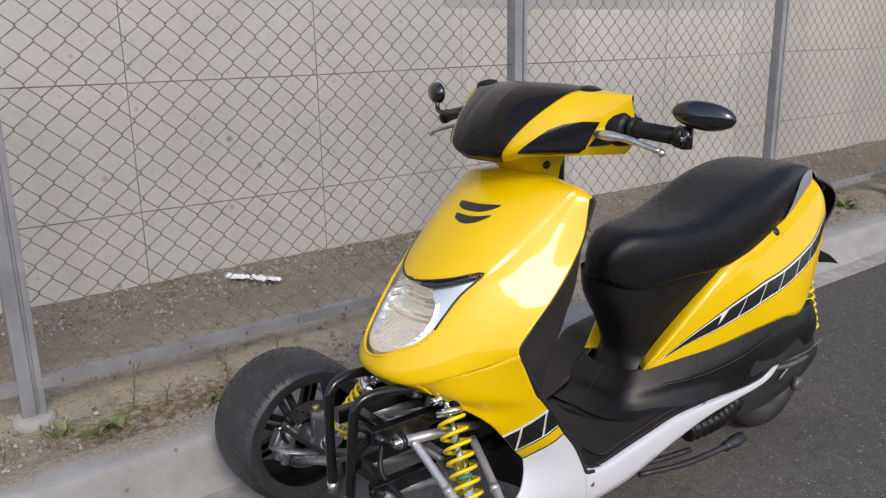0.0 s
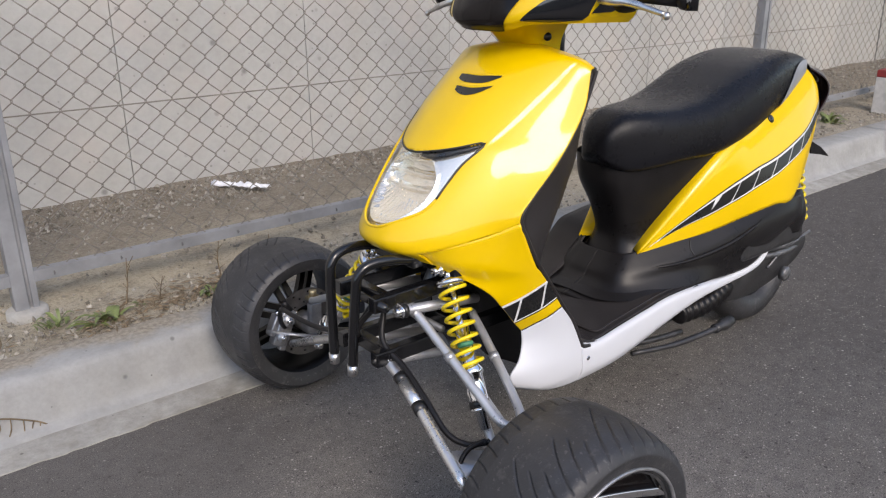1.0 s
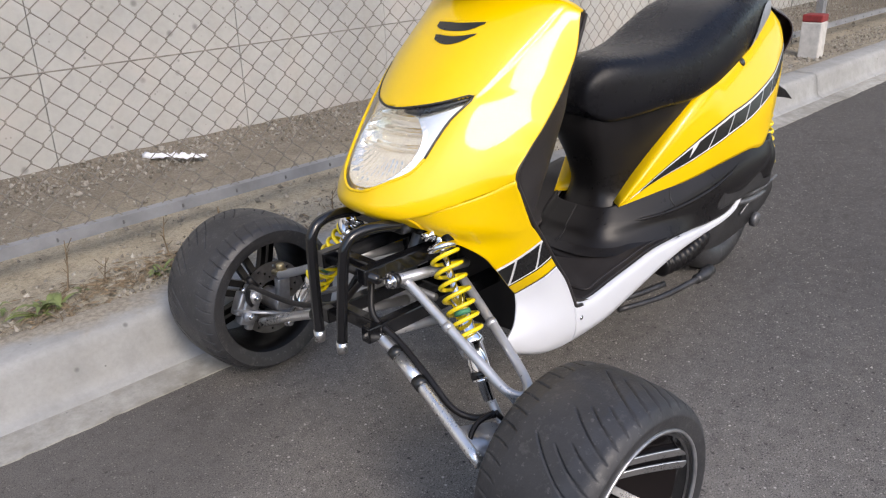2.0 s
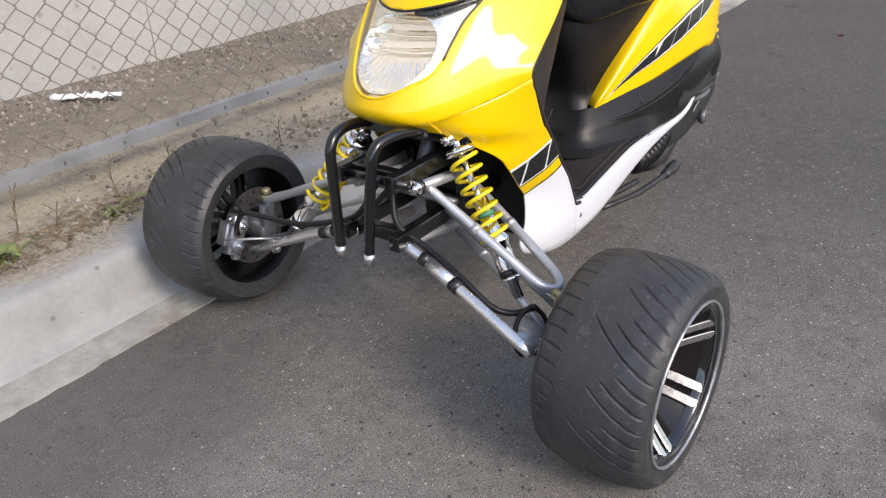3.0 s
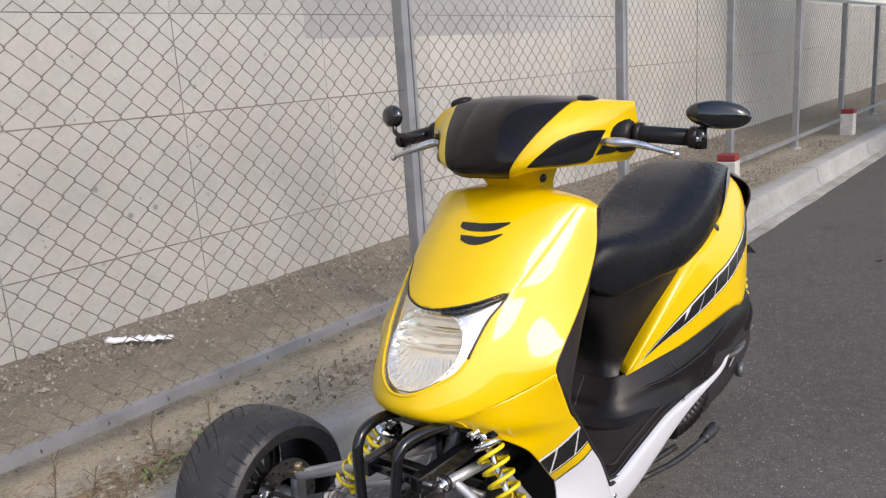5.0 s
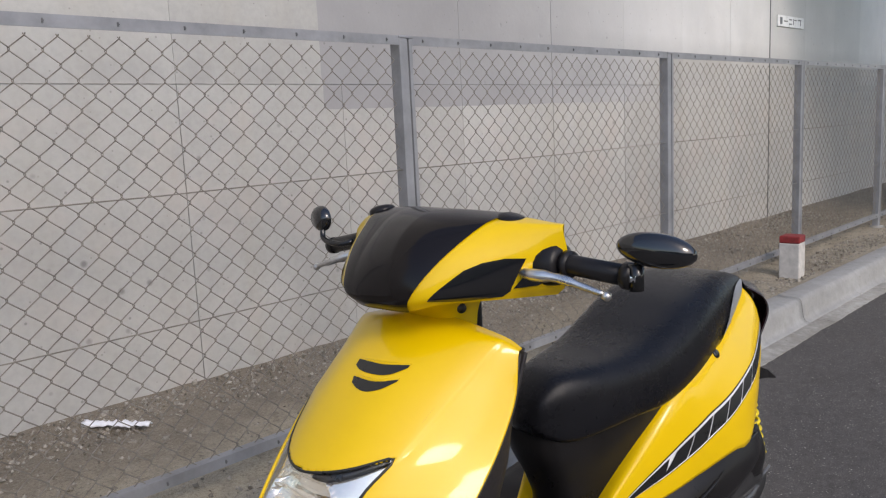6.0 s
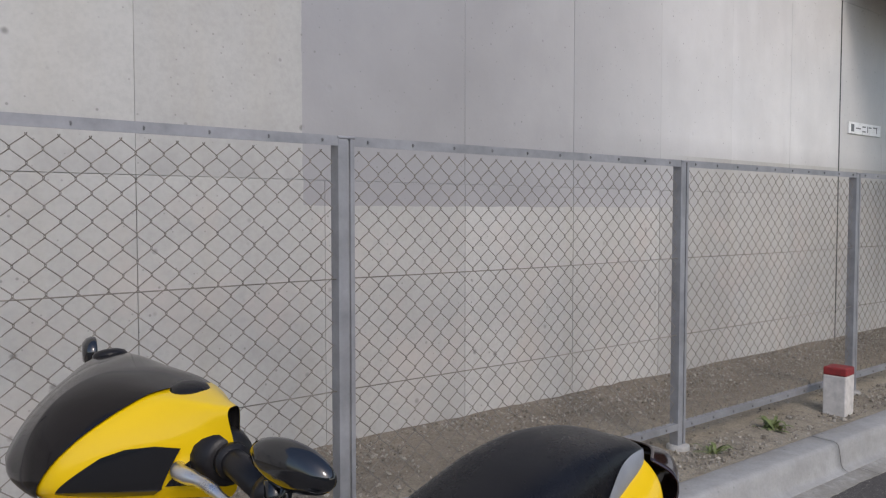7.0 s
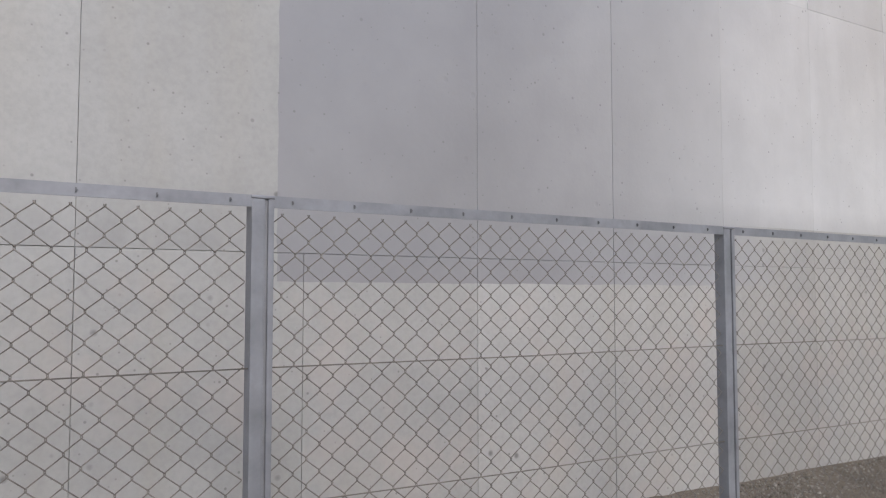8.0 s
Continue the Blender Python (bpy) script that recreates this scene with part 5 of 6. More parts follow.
# ---- wheels, suspension, frame, engine ----
def wheel(m, r_tyre, width, r_rim, outer):
    """A wheel whose axle is the z axis of m; outer: the alloy face is turned out to +z."""
    h = width / 2
    prof = [(r_rim - 0.012, -h * 0.86), (r_rim + 0.004, -h * 0.93), (r_rim + 0.022, -h * 0.97), (r_tyre - 0.022, -h * 0.96), (r_tyre - 0.008, -h * 0.84), (r_tyre - 0.002, -h * 0.62)]
    prof += [(r_tyre + 0.003 - 0.003 * (k / 6.0) ** 2, h * k / 10.0) for k in range(-5, 6)]
    prof += [(a, -b) for a, b in prof[5::-1]]
    fine = spline([(a, 0, b) for a, b in prof], 4)
    seg = 900
    bm = bmesh.new()
    rings = []
    lengths = (0.50, 0.72, 0.90, 0.58, 0.80, 1.15)
    turn = 42 / (2 * math.pi)
    for p in fine:
        ring = []
        v = p.z / h
        far = 0.93 - v
        near = 0.95 + v
        tread = p.x > r_tyre - 0.013
        for k in range(seg):
            a = 2 * math.pi * k / seg
            r = p.x
            if tread and far > 0:
                c = (a + 0.20 * far + 0.14 * far * far) * turn
                w = lengths[int(c) % 6]
                e = min(far, w - far) / 0.10
                if e > 0:
                    r -= 0.0048 * min(1.0, 2.2 * min(1.0, e) * max(0.0, 1 - abs(c % 1.0 - 0.5) / 0.062))
            if tread and 0 < near < 0.46:
                c = (a - 0.20 * near * near) * turn + 0.5
                e = min(near, 0.46 - near) / 0.10
                r -= 0.0036 * min(1.0, 2.2 * min(1.0, e) * max(0.0, 1 - abs(c % 1.0 - 0.5) / 0.055))
            ring.append(m @ Vector((r * math.cos(a), r * math.sin(a), p.z)))
        rings.append(ring)
    skin(bm, rings, closed=True)
    w = part("wheel", bmesh.new(), M_RUBBER, scooter)
    part("tyre", bm, M_RUBBER, w, "wide black road tyre with slanted grooves")
    bm = bmesh.new()
    barrel = [(r_rim - 0.004, h * 0.90), (r_rim + 0.002, h * 0.93), (r_rim - 0.006, h * 0.90), (r_rim - 0.014, h * 0.80), (r_rim - 0.020, h * 0.3), (r_rim - 0.024, 0.0), (r_rim - 0.018, -h * 0.5), (r_rim - 0.012, -h * 0.84), (r_rim, -h * 0.90), (r_rim + 0.006, -h * 0.93), (r_rim + 0.004, -h * 0.80), (r_rim - 0.002, 0.0), (r_rim + 0.004, h * 0.8)]
    lathe(bm, barrel, m, 72, closed=True)
    part("rim", bm, M_BLACK_GLOSS if outer else M_RIM_DARK, w, "black alloy rim")
    bm = bmesh.new()
    lathe(bm, [(r_rim - 0.003, h * 0.90), (r_rim - 0.0012, h * 0.965), (r_rim + 0.0022, h * 0.965), (r_rim + 0.004, h * 0.92)], m, 72, closed=True)
    part("rim_lip", bm, M_CALIPER if outer else M_BLACK_STEEL, w)
    face = h * 0.02
    for k in range(6):
        for side_ in (-1, 1):
            q = m @ Matrix.Rotation(2 * math.pi * k / 6 + 0.3, 4, "Z")
            for name, mat, tops in (("spoke", M_BLACK_GLOSS if outer else M_RIM_DARK, ((-1.0, 0.0), (1.0, 0.0), (1.15, -0.020), (-1.15, -0.020))), ("spoke_face", M_ALU if outer else M_RIM_DARK, ((-0.96, 0.0025), (0.96, 0.0025), (1.0, 0.0003), (-1.0, 0.0003)))):
                bm = bmesh.new()
                rows = []
                for i in range(11):
                    t = i / 10
                    r = 0.030 + (r_rim - 0.006 - 0.030) * t
                    zc = face + (h * 0.87 - face) * t ** 1.25
                    wd = 0.0072 + 0.0020 * t
                    rows.append([q @ Vector((r, side_ * (0.0130 + 0.0032 * t) + yy * wd, zc + zz)) for yy, zz in tops])
                vs = skin(bm, rows, closed=True)
                bm.faces.new(vs[0]), bm.faces.new(vs[-1])
                sp = part(name, bm, mat, w, "machined bright spoke face" if name == "spoke_face" and outer else "", smooth=False)
                bevel(sp, 0.0008, 1)
    bm = bmesh.new()
    cone = [(0.030 + (r_rim - 0.036) * k / 10, face - 0.010 + (h * 0.87 - face) * (k / 10) ** 1.25) for k in range(11)]
    if outer:
        lathe(bm, cone + [(a + 0.001, b - 0.005) for a, b in cone[::-1]], m, 64, closed=True)
        part("dish", bm, M_SMOKE, w, "gloss black dished rim face")
        bm = bmesh.new()
    lathe(bm, [(0.0, face - 0.04), (0.045, face - 0.04), (0.046, face - 0.006), (0.030, face + 0.002), (0.026, face + 0.012), (0.0, face + 0.014)], m, 32)
    lathe(bm, [(0.0, -h * 0.62), (0.036, -h * 0.62), (0.040, face - 0.035), (0.0, face - 0.035)], m, 24)
    part("hub", bm, M_BLACK_GLOSS, w)
    # brake disc on the inner side
    bm = bmesh.new()
    z = -h * 0.80
    rings = [[bm.verts.new(m @ Vector(((0.048 + 0.007 * j) * math.cos(a), (0.048 + 0.007 * j) * math.sin(a), z))) for a in [2 * math.pi * i / 72 for i in range(72)]] for j in range(8)]
    for j in range(7):
        for i in range(72):
            if j % 2 == 0 or (i + j) % 6:
                bm.faces.new((rings[j][i], rings[j][(i + 1) % 72], rings[j + 1][(i + 1) % 72], rings[j + 1][i]))
    thick(part("brake_disc", bm, M_BRAKE, w, "drilled steel brake disc", smooth=False), 0.004, 0.0)
    return w


LEFT = (0.618, 1.006, 0.203)
RIGHT = (0.666, 2.121, 0.217)
wheel(pose(*LEFT, 0, 0, -3) @ pose(0, 0, 0, 90, 0, 0), 0.203, 0.220, 0.151, True)
wheel(pose(*RIGHT, 0, 0, 1) @ pose(0, 0, 0, -90, 0, 0), 0.203, 0.220, 0.160, False)


def rod(name, pts, r, mat, label="", smooth=0, seg=12, parent=None):
    bm = bmesh.new()
    tube(bm, pts, r, seg, smooth)
    return part(name, bm, mat, parent or scooter, label)


def suspension(s):
    """Arms, shock absorber, tie rod, brake hose and caliper of one side (s: 1 left, -1 right)."""
    reach = 1.0 if s > 0 else 1.37   # the outer joints lie further out on the side by the kerb
    dx = 0.0 if s > 0 else 0.02

    def A(d, x, z):
        if d > 0.13:
            d = 0.13 + (d - 0.13) * reach
            x += dx
        return B(s * d, x, z)
    def route(left, right):
        return left if s > 0 else [Vector(q) for q in right]
    up = rod("upper_arm", route([A(0.085, 0.592, 0.472), A(0.11, 0.598, 0.455), A(0.27, 0.612, 0.352), A(0.332, 0.618, 0.314), A(0.358, 0.638, 0.303), A(0.350, 0.660, 0.312), A(0.30, 0.683, 0.333), A(0.18, 0.722, 0.385), A(0.085, 0.748, 0.428)], [(0.578, 1.592, 0.478), (0.578, 1.62, 0.465), (0.600, 1.76, 0.400), (0.628, 1.91, 0.330), (0.648, 1.945, 0.316), (0.672, 1.925, 0.320), (0.700, 1.85, 0.342), (0.735, 1.70, 0.392), (0.752, 1.60, 0.428)]), 0.0095, M_SILVER, "silver tubular upper wishbone", 5)
    rod("pivot_tube", [A(0.083, 0.566, 0.481), A(0.083, 0.765, 0.455)], 0.0112, M_SILVER, parent=up)
    bm = bmesh.new()
    bolt(bm, A(0.083, 0.562, 0.481), (-1, 0, 0), 0.0105, 0.016)
    part("pivot_bolt", bm, M_CHROME, up)
    rod("rubber_bush", [A(0.083, 0.563, 0.481), A(0.083, 0.572, 0.480)], 0.0155, M_DECAL_BLACK, parent=up)
    rod("arm_collar", [A(0.185, 0.604, 0.407), A(0.198, 0.605, 0.399)], 0.0112, M_SILVER, parent=up)
    rod("arm_collar", [A(0.200, 0.715, 0.376), A(0.212, 0.711, 0.371)], 0.0112, M_SILVER, parent=up)
    rod("joint_bolt", route([A(0.352, 0.628, 0.303), A(0.384, 0.622, 0.298)], [(0.648, 1.945, 0.316), (0.650, 1.985, 0.308)]), 0.0075, M_BRASS, "yellow zinc-plated joint bolt", parent=up)
    low = rod("lower_arm", route([A(0.066, 0.535, 0.374), A(0.085, 0.534, 0.364), A(0.14, 0.530, 0.345), A(0.28, 0.503, 0.298), A(0.395, 0.482, 0.258)], [(0.535, 1.573, 0.374), (0.538, 1.60, 0.365), (0.546, 1.66, 0.342), (0.560, 1.80, 0.280), (0.580, 1.95, 0.208)]), 0.0108, M_STEEL, "bright steel lower wishbone", 4)
    rod("arm_sleeve", route([A(0.125, 0.531, 0.350), A(0.205, 0.518, 0.323)], [(0.541, 1.625, 0.356), (0.546, 1.66, 0.342)]), 0.0130, M_STEEL, parent=low)
    rod("arm_band", route([A(0.110, 0.532, 0.355), A(0.128, 0.531, 0.349)], [(0.541, 1.622, 0.357), (0.543, 1.638, 0.351)]), 0.0138, M_DECAL_BLACK, parent=low)
    rod("arm_band", route([A(0.192, 0.520, 0.327), A(0.212, 0.516, 0.321)], [(0.546, 1.655, 0.344), (0.548, 1.678, 0.334)]), 0.0138, M_DECAL_BLACK, parent=low)
    rod("arm_leg", [A(0.075, 0.705, 0.335), A(0.20, 0.672, 0.288), A(0.36, 0.60, 0.225)], 0.0090, M_SILVER, parent=low)
    rod("arm_collar", [A(0.150, 0.686, 0.307), A(0.162, 0.682, 0.303)], 0.0108, M_SILVER, parent=low)
    rod("pivot_tube", [A(0.066, 0.535, 0.374), A(0.066, 0.720, 0.340)], 0.0108, M_SILVER, parent=low)
    bm = bmesh.new()
    bolt(bm, A(0.066, 0.530, 0.374), (-1, 0, 0), 0.0105, 0.016)
    part("pivot_bolt", bm, M_CHROME, low)
    rod("rubber_bush", [A(0.066, 0.531, 0.374), A(0.066, 0.541, 0.373)], 0.0155, M_DECAL_BLACK, parent=low)
    bm = bmesh.new()
    skin(bm, [[A(0.31, 0.500, 0.282), A(0.31, 0.605, 0.240)], [A(0.385, 0.492, 0.258), A(0.385, 0.600, 0.215)]])
    thick(part("gusset", bm, M_SILVER, low), 0.005)
    rod("tie_rod", [A(0.08, 0.66, 0.40), A(0.22, 0.655, 0.330), A(0.38, 0.655, 0.235)], 0.007, M_SILVER, "thin silver tie rod")
    # shock absorber
    off = 0.0 if s > 0 else -0.045
    a, b = A(0.098, 0.672 + off, 0.548), A(0.290, 0.622 + off, 0.262)
    ax = (b - a).normalized()
    ln = (b - a).length
    shock = rod("shock_absorber", [a + ax * 0.02, a + ax * ln * 0.78], 0.0075, M_CHROME, "chrome shock absorber with yellow coil spring")
    m = along(a, b)
    bm = bmesh.new()
    lathe(bm, [(0.0, 0.018), (0.020, 0.018), (0.031, 0.024), (0.032, 0.033), (0.012, 0.036), (0.0, 0.036)], m, 28)
    part("spring_seat", bm, M_CHROME, shock)
    bm = bmesh.new()
    lathe(bm, [(0.0, ln * 0.36), (0.0150, ln * 0.36), (0.0155, ln * 0.58), (0.0240, ln * 0.62), (0.0240, ln * 0.64), (0.0205, ln * 0.65), (0.0205, ln * 0.84), (0.0222, ln * 0.84), (0.0222, ln * 0.86), (0.0125, ln * 0.865), (0.0110, ln * 0.97), (0.0, ln * 0.97)], m, 28)
    part("damper_body", bm, M_CHROME, shock, "polished damper body")
    bm = bmesh.new()
    lathe(bm, [(0.0212, ln * 0.80), (0.0214, ln * 0.835), (0.0205, ln * 0.835), (0.0205, ln * 0.80)], m, 24, closed=True)
    part("damper_band", bm, M_DECAL_BLACK, shock)
    bm = bmesh.new()
    lathe(bm, [(0.0164, ln * 0.45), (0.0166, ln * 0.475), (0.0152, ln * 0.475), (0.0152, ln * 0.45)], m, 24, closed=True)
    part("damper_label", bm, M_LABEL, shock, "small green damper label")
    bm = bmesh.new()
    turns, n = 6.8, 170
    pts = []
    for k in range(n + 1):
        t = k / n
        q = 2 * math.pi * turns * t
        pts.append(m @ Vector((0.0275 * math.cos(q), 0.0275 * math.sin(q), 0.038 + (ln * 0.62 - 0.038) * t)))
    tube(bm, pts, 0.0043, 8)
    part("spring", bm, M_SPRING, shock, "bright yellow coil spring")
    bm = bmesh.new()
    bolt(bm, A(0.098, 0.652 + off, 0.552), (-1, 0, 0), 0.010, 0.018)
    tube(bm, [a, a + ax * 0.02], 0.012, 12)
    part("shock_eye", bm, M_CHROME, shock)
    # brake hose, strapped along the lower arm and looped at the hub
    rod("brake_hose", route([A(0.02, 0.56, 0.47), A(0.05, 0.535, 0.41), A(0.11, 0.545, 0.372), A(0.20, 0.536, 0.335), A(0.27, 0.535, 0.292), A(0.31, 0.555, 0.278), A(0.345, 0.575, 0.290)], [(0.56, 1.53, 0.47), (0.530, 1.56, 0.41), (0.530, 1.64, 0.375), (0.535, 1.74, 0.345), (0.525, 1.83, 0.345), (0.530, 1.90, 0.335), (0.560, 1.97, 0.270), (0.585, 2.0, 0.235)]), 0.0062, M_PLASTIC, "black rubber brake hose", 6, 8)
    if s > 0:
        rod("brake_hose", [A(0.340, 0.575, 0.292), A(0.335, 0.535, 0.285), A(0.345, 0.505, 0.262), A(0.365, 0.502, 0.235), A(0.385, 0.575, 0.222), A(0.360, 0.592, 0.262), A(0.342, 0.578, 0.292)], 0.0050, M_PLASTIC, "", 6, 8)
    # upright and caliper
    hub = LEFT if s > 0 else RIGHT
    y0 = hub[1] + s * 0.110
    out = pose(hub[0], y0, hub[2])
    bm = bmesh.new()
    tube(bm, [out @ Vector((0, s * 0.035, 0.0)), out @ Vector((0, -s * 0.10, 0.0))], [0.024, 0.030], 18)
    box(bm, (-0.018, -0.010, -0.052), (0.016, 0.012, 0.066), out @ pose(0, s * 0.03, 0.01, s * -6, 0, 0))
    up_r = part("upright", bm, M_CALIPER, scooter, "cast steering upright")
    bevel(up_r, 0.004, 2)
    bm = bmesh.new()
    bolt(bm, out @ Vector((-0.004, s * 0.036, 0.082)) if s > 0 else Vector((0.648, 1.950, 0.322)), (0, 0, 1), 0.0115, 0.020)
    part("joint_nut", bm, M_BRASS, up_r)
    bm = bmesh.new()
    bolt(bm, out @ Vector((-0.004, s * 0.045, -0.045)), (0, s, 0), 0.0095, 0.016)
    part("joint_nut", bm, M_CHROME, up_r)
    bm = bmesh.new()
    c = pose(hub[0] - 0.078, y0 - s * 0.005, hub[2] + 0.012, 0, 25, 0)
    box(bm, (-0.022, -0.016, -0.050), (0.020, 0.016, 0.050), c)
    box(bm, (-0.036, -0.010, -0.03), (-0.016, 0.022, 0.03), c)
    box(bm, (0.006, -0.008, -0.064), (0.026, 0.010, 0.010), c)
    cal = part("brake_caliper", bm, M_CALIPER, scooter, "grey cast brake caliper")
    bevel(cal, 0.005, 2)
    for z in (0.026, -0.022):
        rod("piston_cap", [c @ Vector((-0.006, s * 0.012, z)), c @ Vector((-0.006, s * 0.030, z))], 0.0165, M_SILVER, "", 0, 18, cal)
        bm = bmesh.new()
        bolt(bm, c @ Vector((-0.006, s * 0.030, z)), (0, s, 0), 0.0065, 0.009)
        part("caliper_bolt", bm, M_CHROME, cal)
    rod("bleed_screw", [c @ Vector((-0.03, s * 0.018, 0.03)), c @ Vector((-0.052, s * 0.028, 0.044))], 0.0055, M_CHROME, "", 0, 8, cal)
    rod("caliper_pin", [c @ Vector((-0.005, s * 0.014, 0.052)), c @ Vector((-0.035, s * 0.016, 0.070))], 0.0085, M_PLASTIC, "", 0, 10, cal)


suspension(1)
suspension(-1)

# front bumper hoops and front frame
for s in (1, -1):
    h = rod("bumper_hoop", [B(s * 0.038 - 0.013, 0.474, 0.365), B(s * 0.043 - 0.012, 0.476, 0.44), B(s * 0.051 - 0.009, 0.480, 0.535), B(s * 0.053 - 0.008, 0.486, 0.566), B(s * 0.056 - 0.007, 0.508, 0.584), B(s * 0.062 - 0.004, 0.560, 0.586), B(s * 0.065, 0.66, 0.565)], 0.0106, M_BLACK_STEEL, "gloss black tubular bumper hoop", 8, 14)
    rod("bar_cap", [B(s * 0.0375 - 0.0133, 0.473, 0.345), B(s * 0.038 - 0.013, 0.474, 0.368)], [0.0100, 0.0120], M_ALU, "bare metal end cap", 0, 14, h)
rod("cross_bar", [B(-0.075, 0.515, 0.505), B(0.10, 0.515, 0.505)], 0.009, M_BLACK_STEEL)
bm = bmesh.new()
for z in (0.505, 0.385):
    for d in (0.062, -0.062):
        box(bm, (0.50, YC - d - 0.012, z - 0.016), (0.92, YC - d + 0.012, z + 0.016))
    for x in (0.54, 0.74, 0.88):
        box(bm, (x - 0.012, YC - 0.075, z - 0.014), (x + 0.012, YC + 0.075, z + 0.014))
for x in (0.735,):
    for d in (0.062, -0.062):
        box(bm, (x - 0.010, YC - d - 0.010, 0.37), (x + 0.010, YC - d + 0.010, 0.58))
bevel(part("front_frame", bm, M_BLACK_STEEL, scooter, "black welded box-section subframe", False), 0.003, 2)
bm = bmesh.new()
box(bm, (0.665, YC - 0.125, 0.535), (0.69, YC + 0.125, 0.575))
box(bm, (0.60, YC - 0.07, 0.56), (0.72, YC + 0.07, 0.585))
bevel(part("shock_mount", bm, M_BLACK_STEEL, scooter, "", False), 0.003, 2)
rod("steering_link", [B(-0.12, 0.64, 0.43), B(0.12, 0.64, 0.43)], 0.008, M_IRON)
rod("steering_column", [B(0, 0.66, 0.42), B(0, 0.75, 0.58)], 0.016, M_IRON)
rod("wiring_hose", [B(0.06, 0.52, 0.50), B(0.02, 0.505, 0.455), B(-0.03, 0.52, 0.405), B(-0.06, 0.56, 0.385), B(-0.10, 0.60, 0.38)], 0.006, M_PLASTIC, "", 6, 8)

# rear wheel, engine, swing arm
wm = pose(2.06, YC + 0.02, 0.215, 0, 0, 0) @ pose(0, 0, 0, 90, 0, 0)
bm = bmesh.new()
lathe(bm, [(0.13, -0.045), (0.17, -0.06), (0.200, -0.052), (0.215, -0.03), (0.220, 0.0), (0.215, 0.03), (0.200, 0.052), (0.17, 0.06), (0.13, 0.045)], wm, 64, closed=True)
rw = part("rear_wheel", bm, M_RUBBER, scooter, "black rear tyre")
bm = bmesh.new()
lathe(bm, [(0.0, -0.03), (0.05, -0.035), (0.06, -0.02), (0.12, -0.02), (0.135, -0.04), (0.135, 0.04), (0.12, 0.02), (0.06, 0.02), (0.0, 0.03)], wm, 48)
part("rear_rim", bm, M_BLACK_STEEL, rw)
# transmission case on the left
bm = bmesh.new()
rows = []
case = [(1.55, 0.295, 0.040), (1.62, 0.298, 0.062), (1.72, 0.303, 0.076), (1.82, 0.313, 0.076), (1.90, 0.324, 0.066), (1.96, 0.332, 0.046), (1.995, 0.338, 0.020)]
for d0, k in ((0.08, 1.0), (0.178, 1.0), (0.198, 0.93), (0.208, 0.80)):
    top = [B(d0, x, z + r * k) for x, z, r in case]
    low = [B(d0, x, z - r * k) for x, z, r in case]
    rows.append(spline(top + low[::-1], 4))
vs = skin(bm, rows, closed=True)
bm.faces.new(vs[-1])
eng = part("transmission_case", bm, M_CASE, scooter, "grimy grey cast transmission cover")
for x, z in ((1.61, 0.343), (1.71, 0.363), (1.82, 0.374), (1.90, 0.377), (1.965, 0.356), (1.965, 0.306), (1.88, 0.271), (1.77, 0.247), (1.66, 0.253)):
    bm = bmesh.new()
    bolt(bm, B(0.200, x, z), (0, -1, 0), 0.005, 0.006)
    part("case_bolt", bm, M_CHROME, eng)
# upper gearbox with bright ribs, and the flap behind the side cover
bm = bmesh.new()
for k in range(3):
    tube(bm, [B(0.16, 1.725, 0.392 - 0.020 * k), B(0.215, 1.76, 0.388 - 0.020 * k), B(0.222, 1.86, 0.384 - 0.021 * k), B(0.200, 1.965, 0.372 - 0.022 * k)], [0.007, 0.0085, 0.0085, 0.006], 10, 4)
part("gearbox", bm, M_IRON, scooter, "bright ribbed gearbox housing")
bm = bmesh.new()
flap = [[(0.205, 1.84, 0.515), (0.215, 1.90, 0.520), (0.19, 1.955, 0.500)], [(0.235, 1.83, 0.46), (0.240, 1.90, 0.455), (0.20, 1.965, 0.440)], [(0.230, 1.82, 0.405), (0.235, 1.89, 0.400), (0.20, 1.945, 0.395)]]
skin(bm, loft(on_body(flap), 6, 6))
thick(part("splash_flap", bm, M_PLASTIC, scooter, "black rubber splash flap"), 0.006)
rod("brake_cable", [B(0.214, 1.78, 0.305), B(0.220, 1.84, 0.345), B(0.218, 1.92, 0.358), B(0.212, 2.01, 0.368)], 0.004, M_IRON, "", 6, 8)
bm = bmesh.new()
lathe(bm, [(0.0, 0.0), (0.022, 0.0), (0.022, 0.014), (0.018, 0.019), (0.0, 0.019)], along(B(0.206, 1.885, 0.262), B(0.3, 1.887, 0.260)), 20)
part("gear_cap", bm, M_IRON, eng)
# belt cooling duct with ribs
bm = bmesh.new()
pts = [B(0.190, 1.38, 0.270), B(0.200, 1.45, 0.272), B(0.200, 1.52, 0.278), B(0.190, 1.60, 0.290)]
fine = spline(pts, 12)
tube(bm, fine, [0.026 + 0.0045 * math.sin(i * 1.57) for i in range(len(fine))], 18)
part("air_duct", bm, M_PLASTIC, scooter, "ribbed black rubber duct")
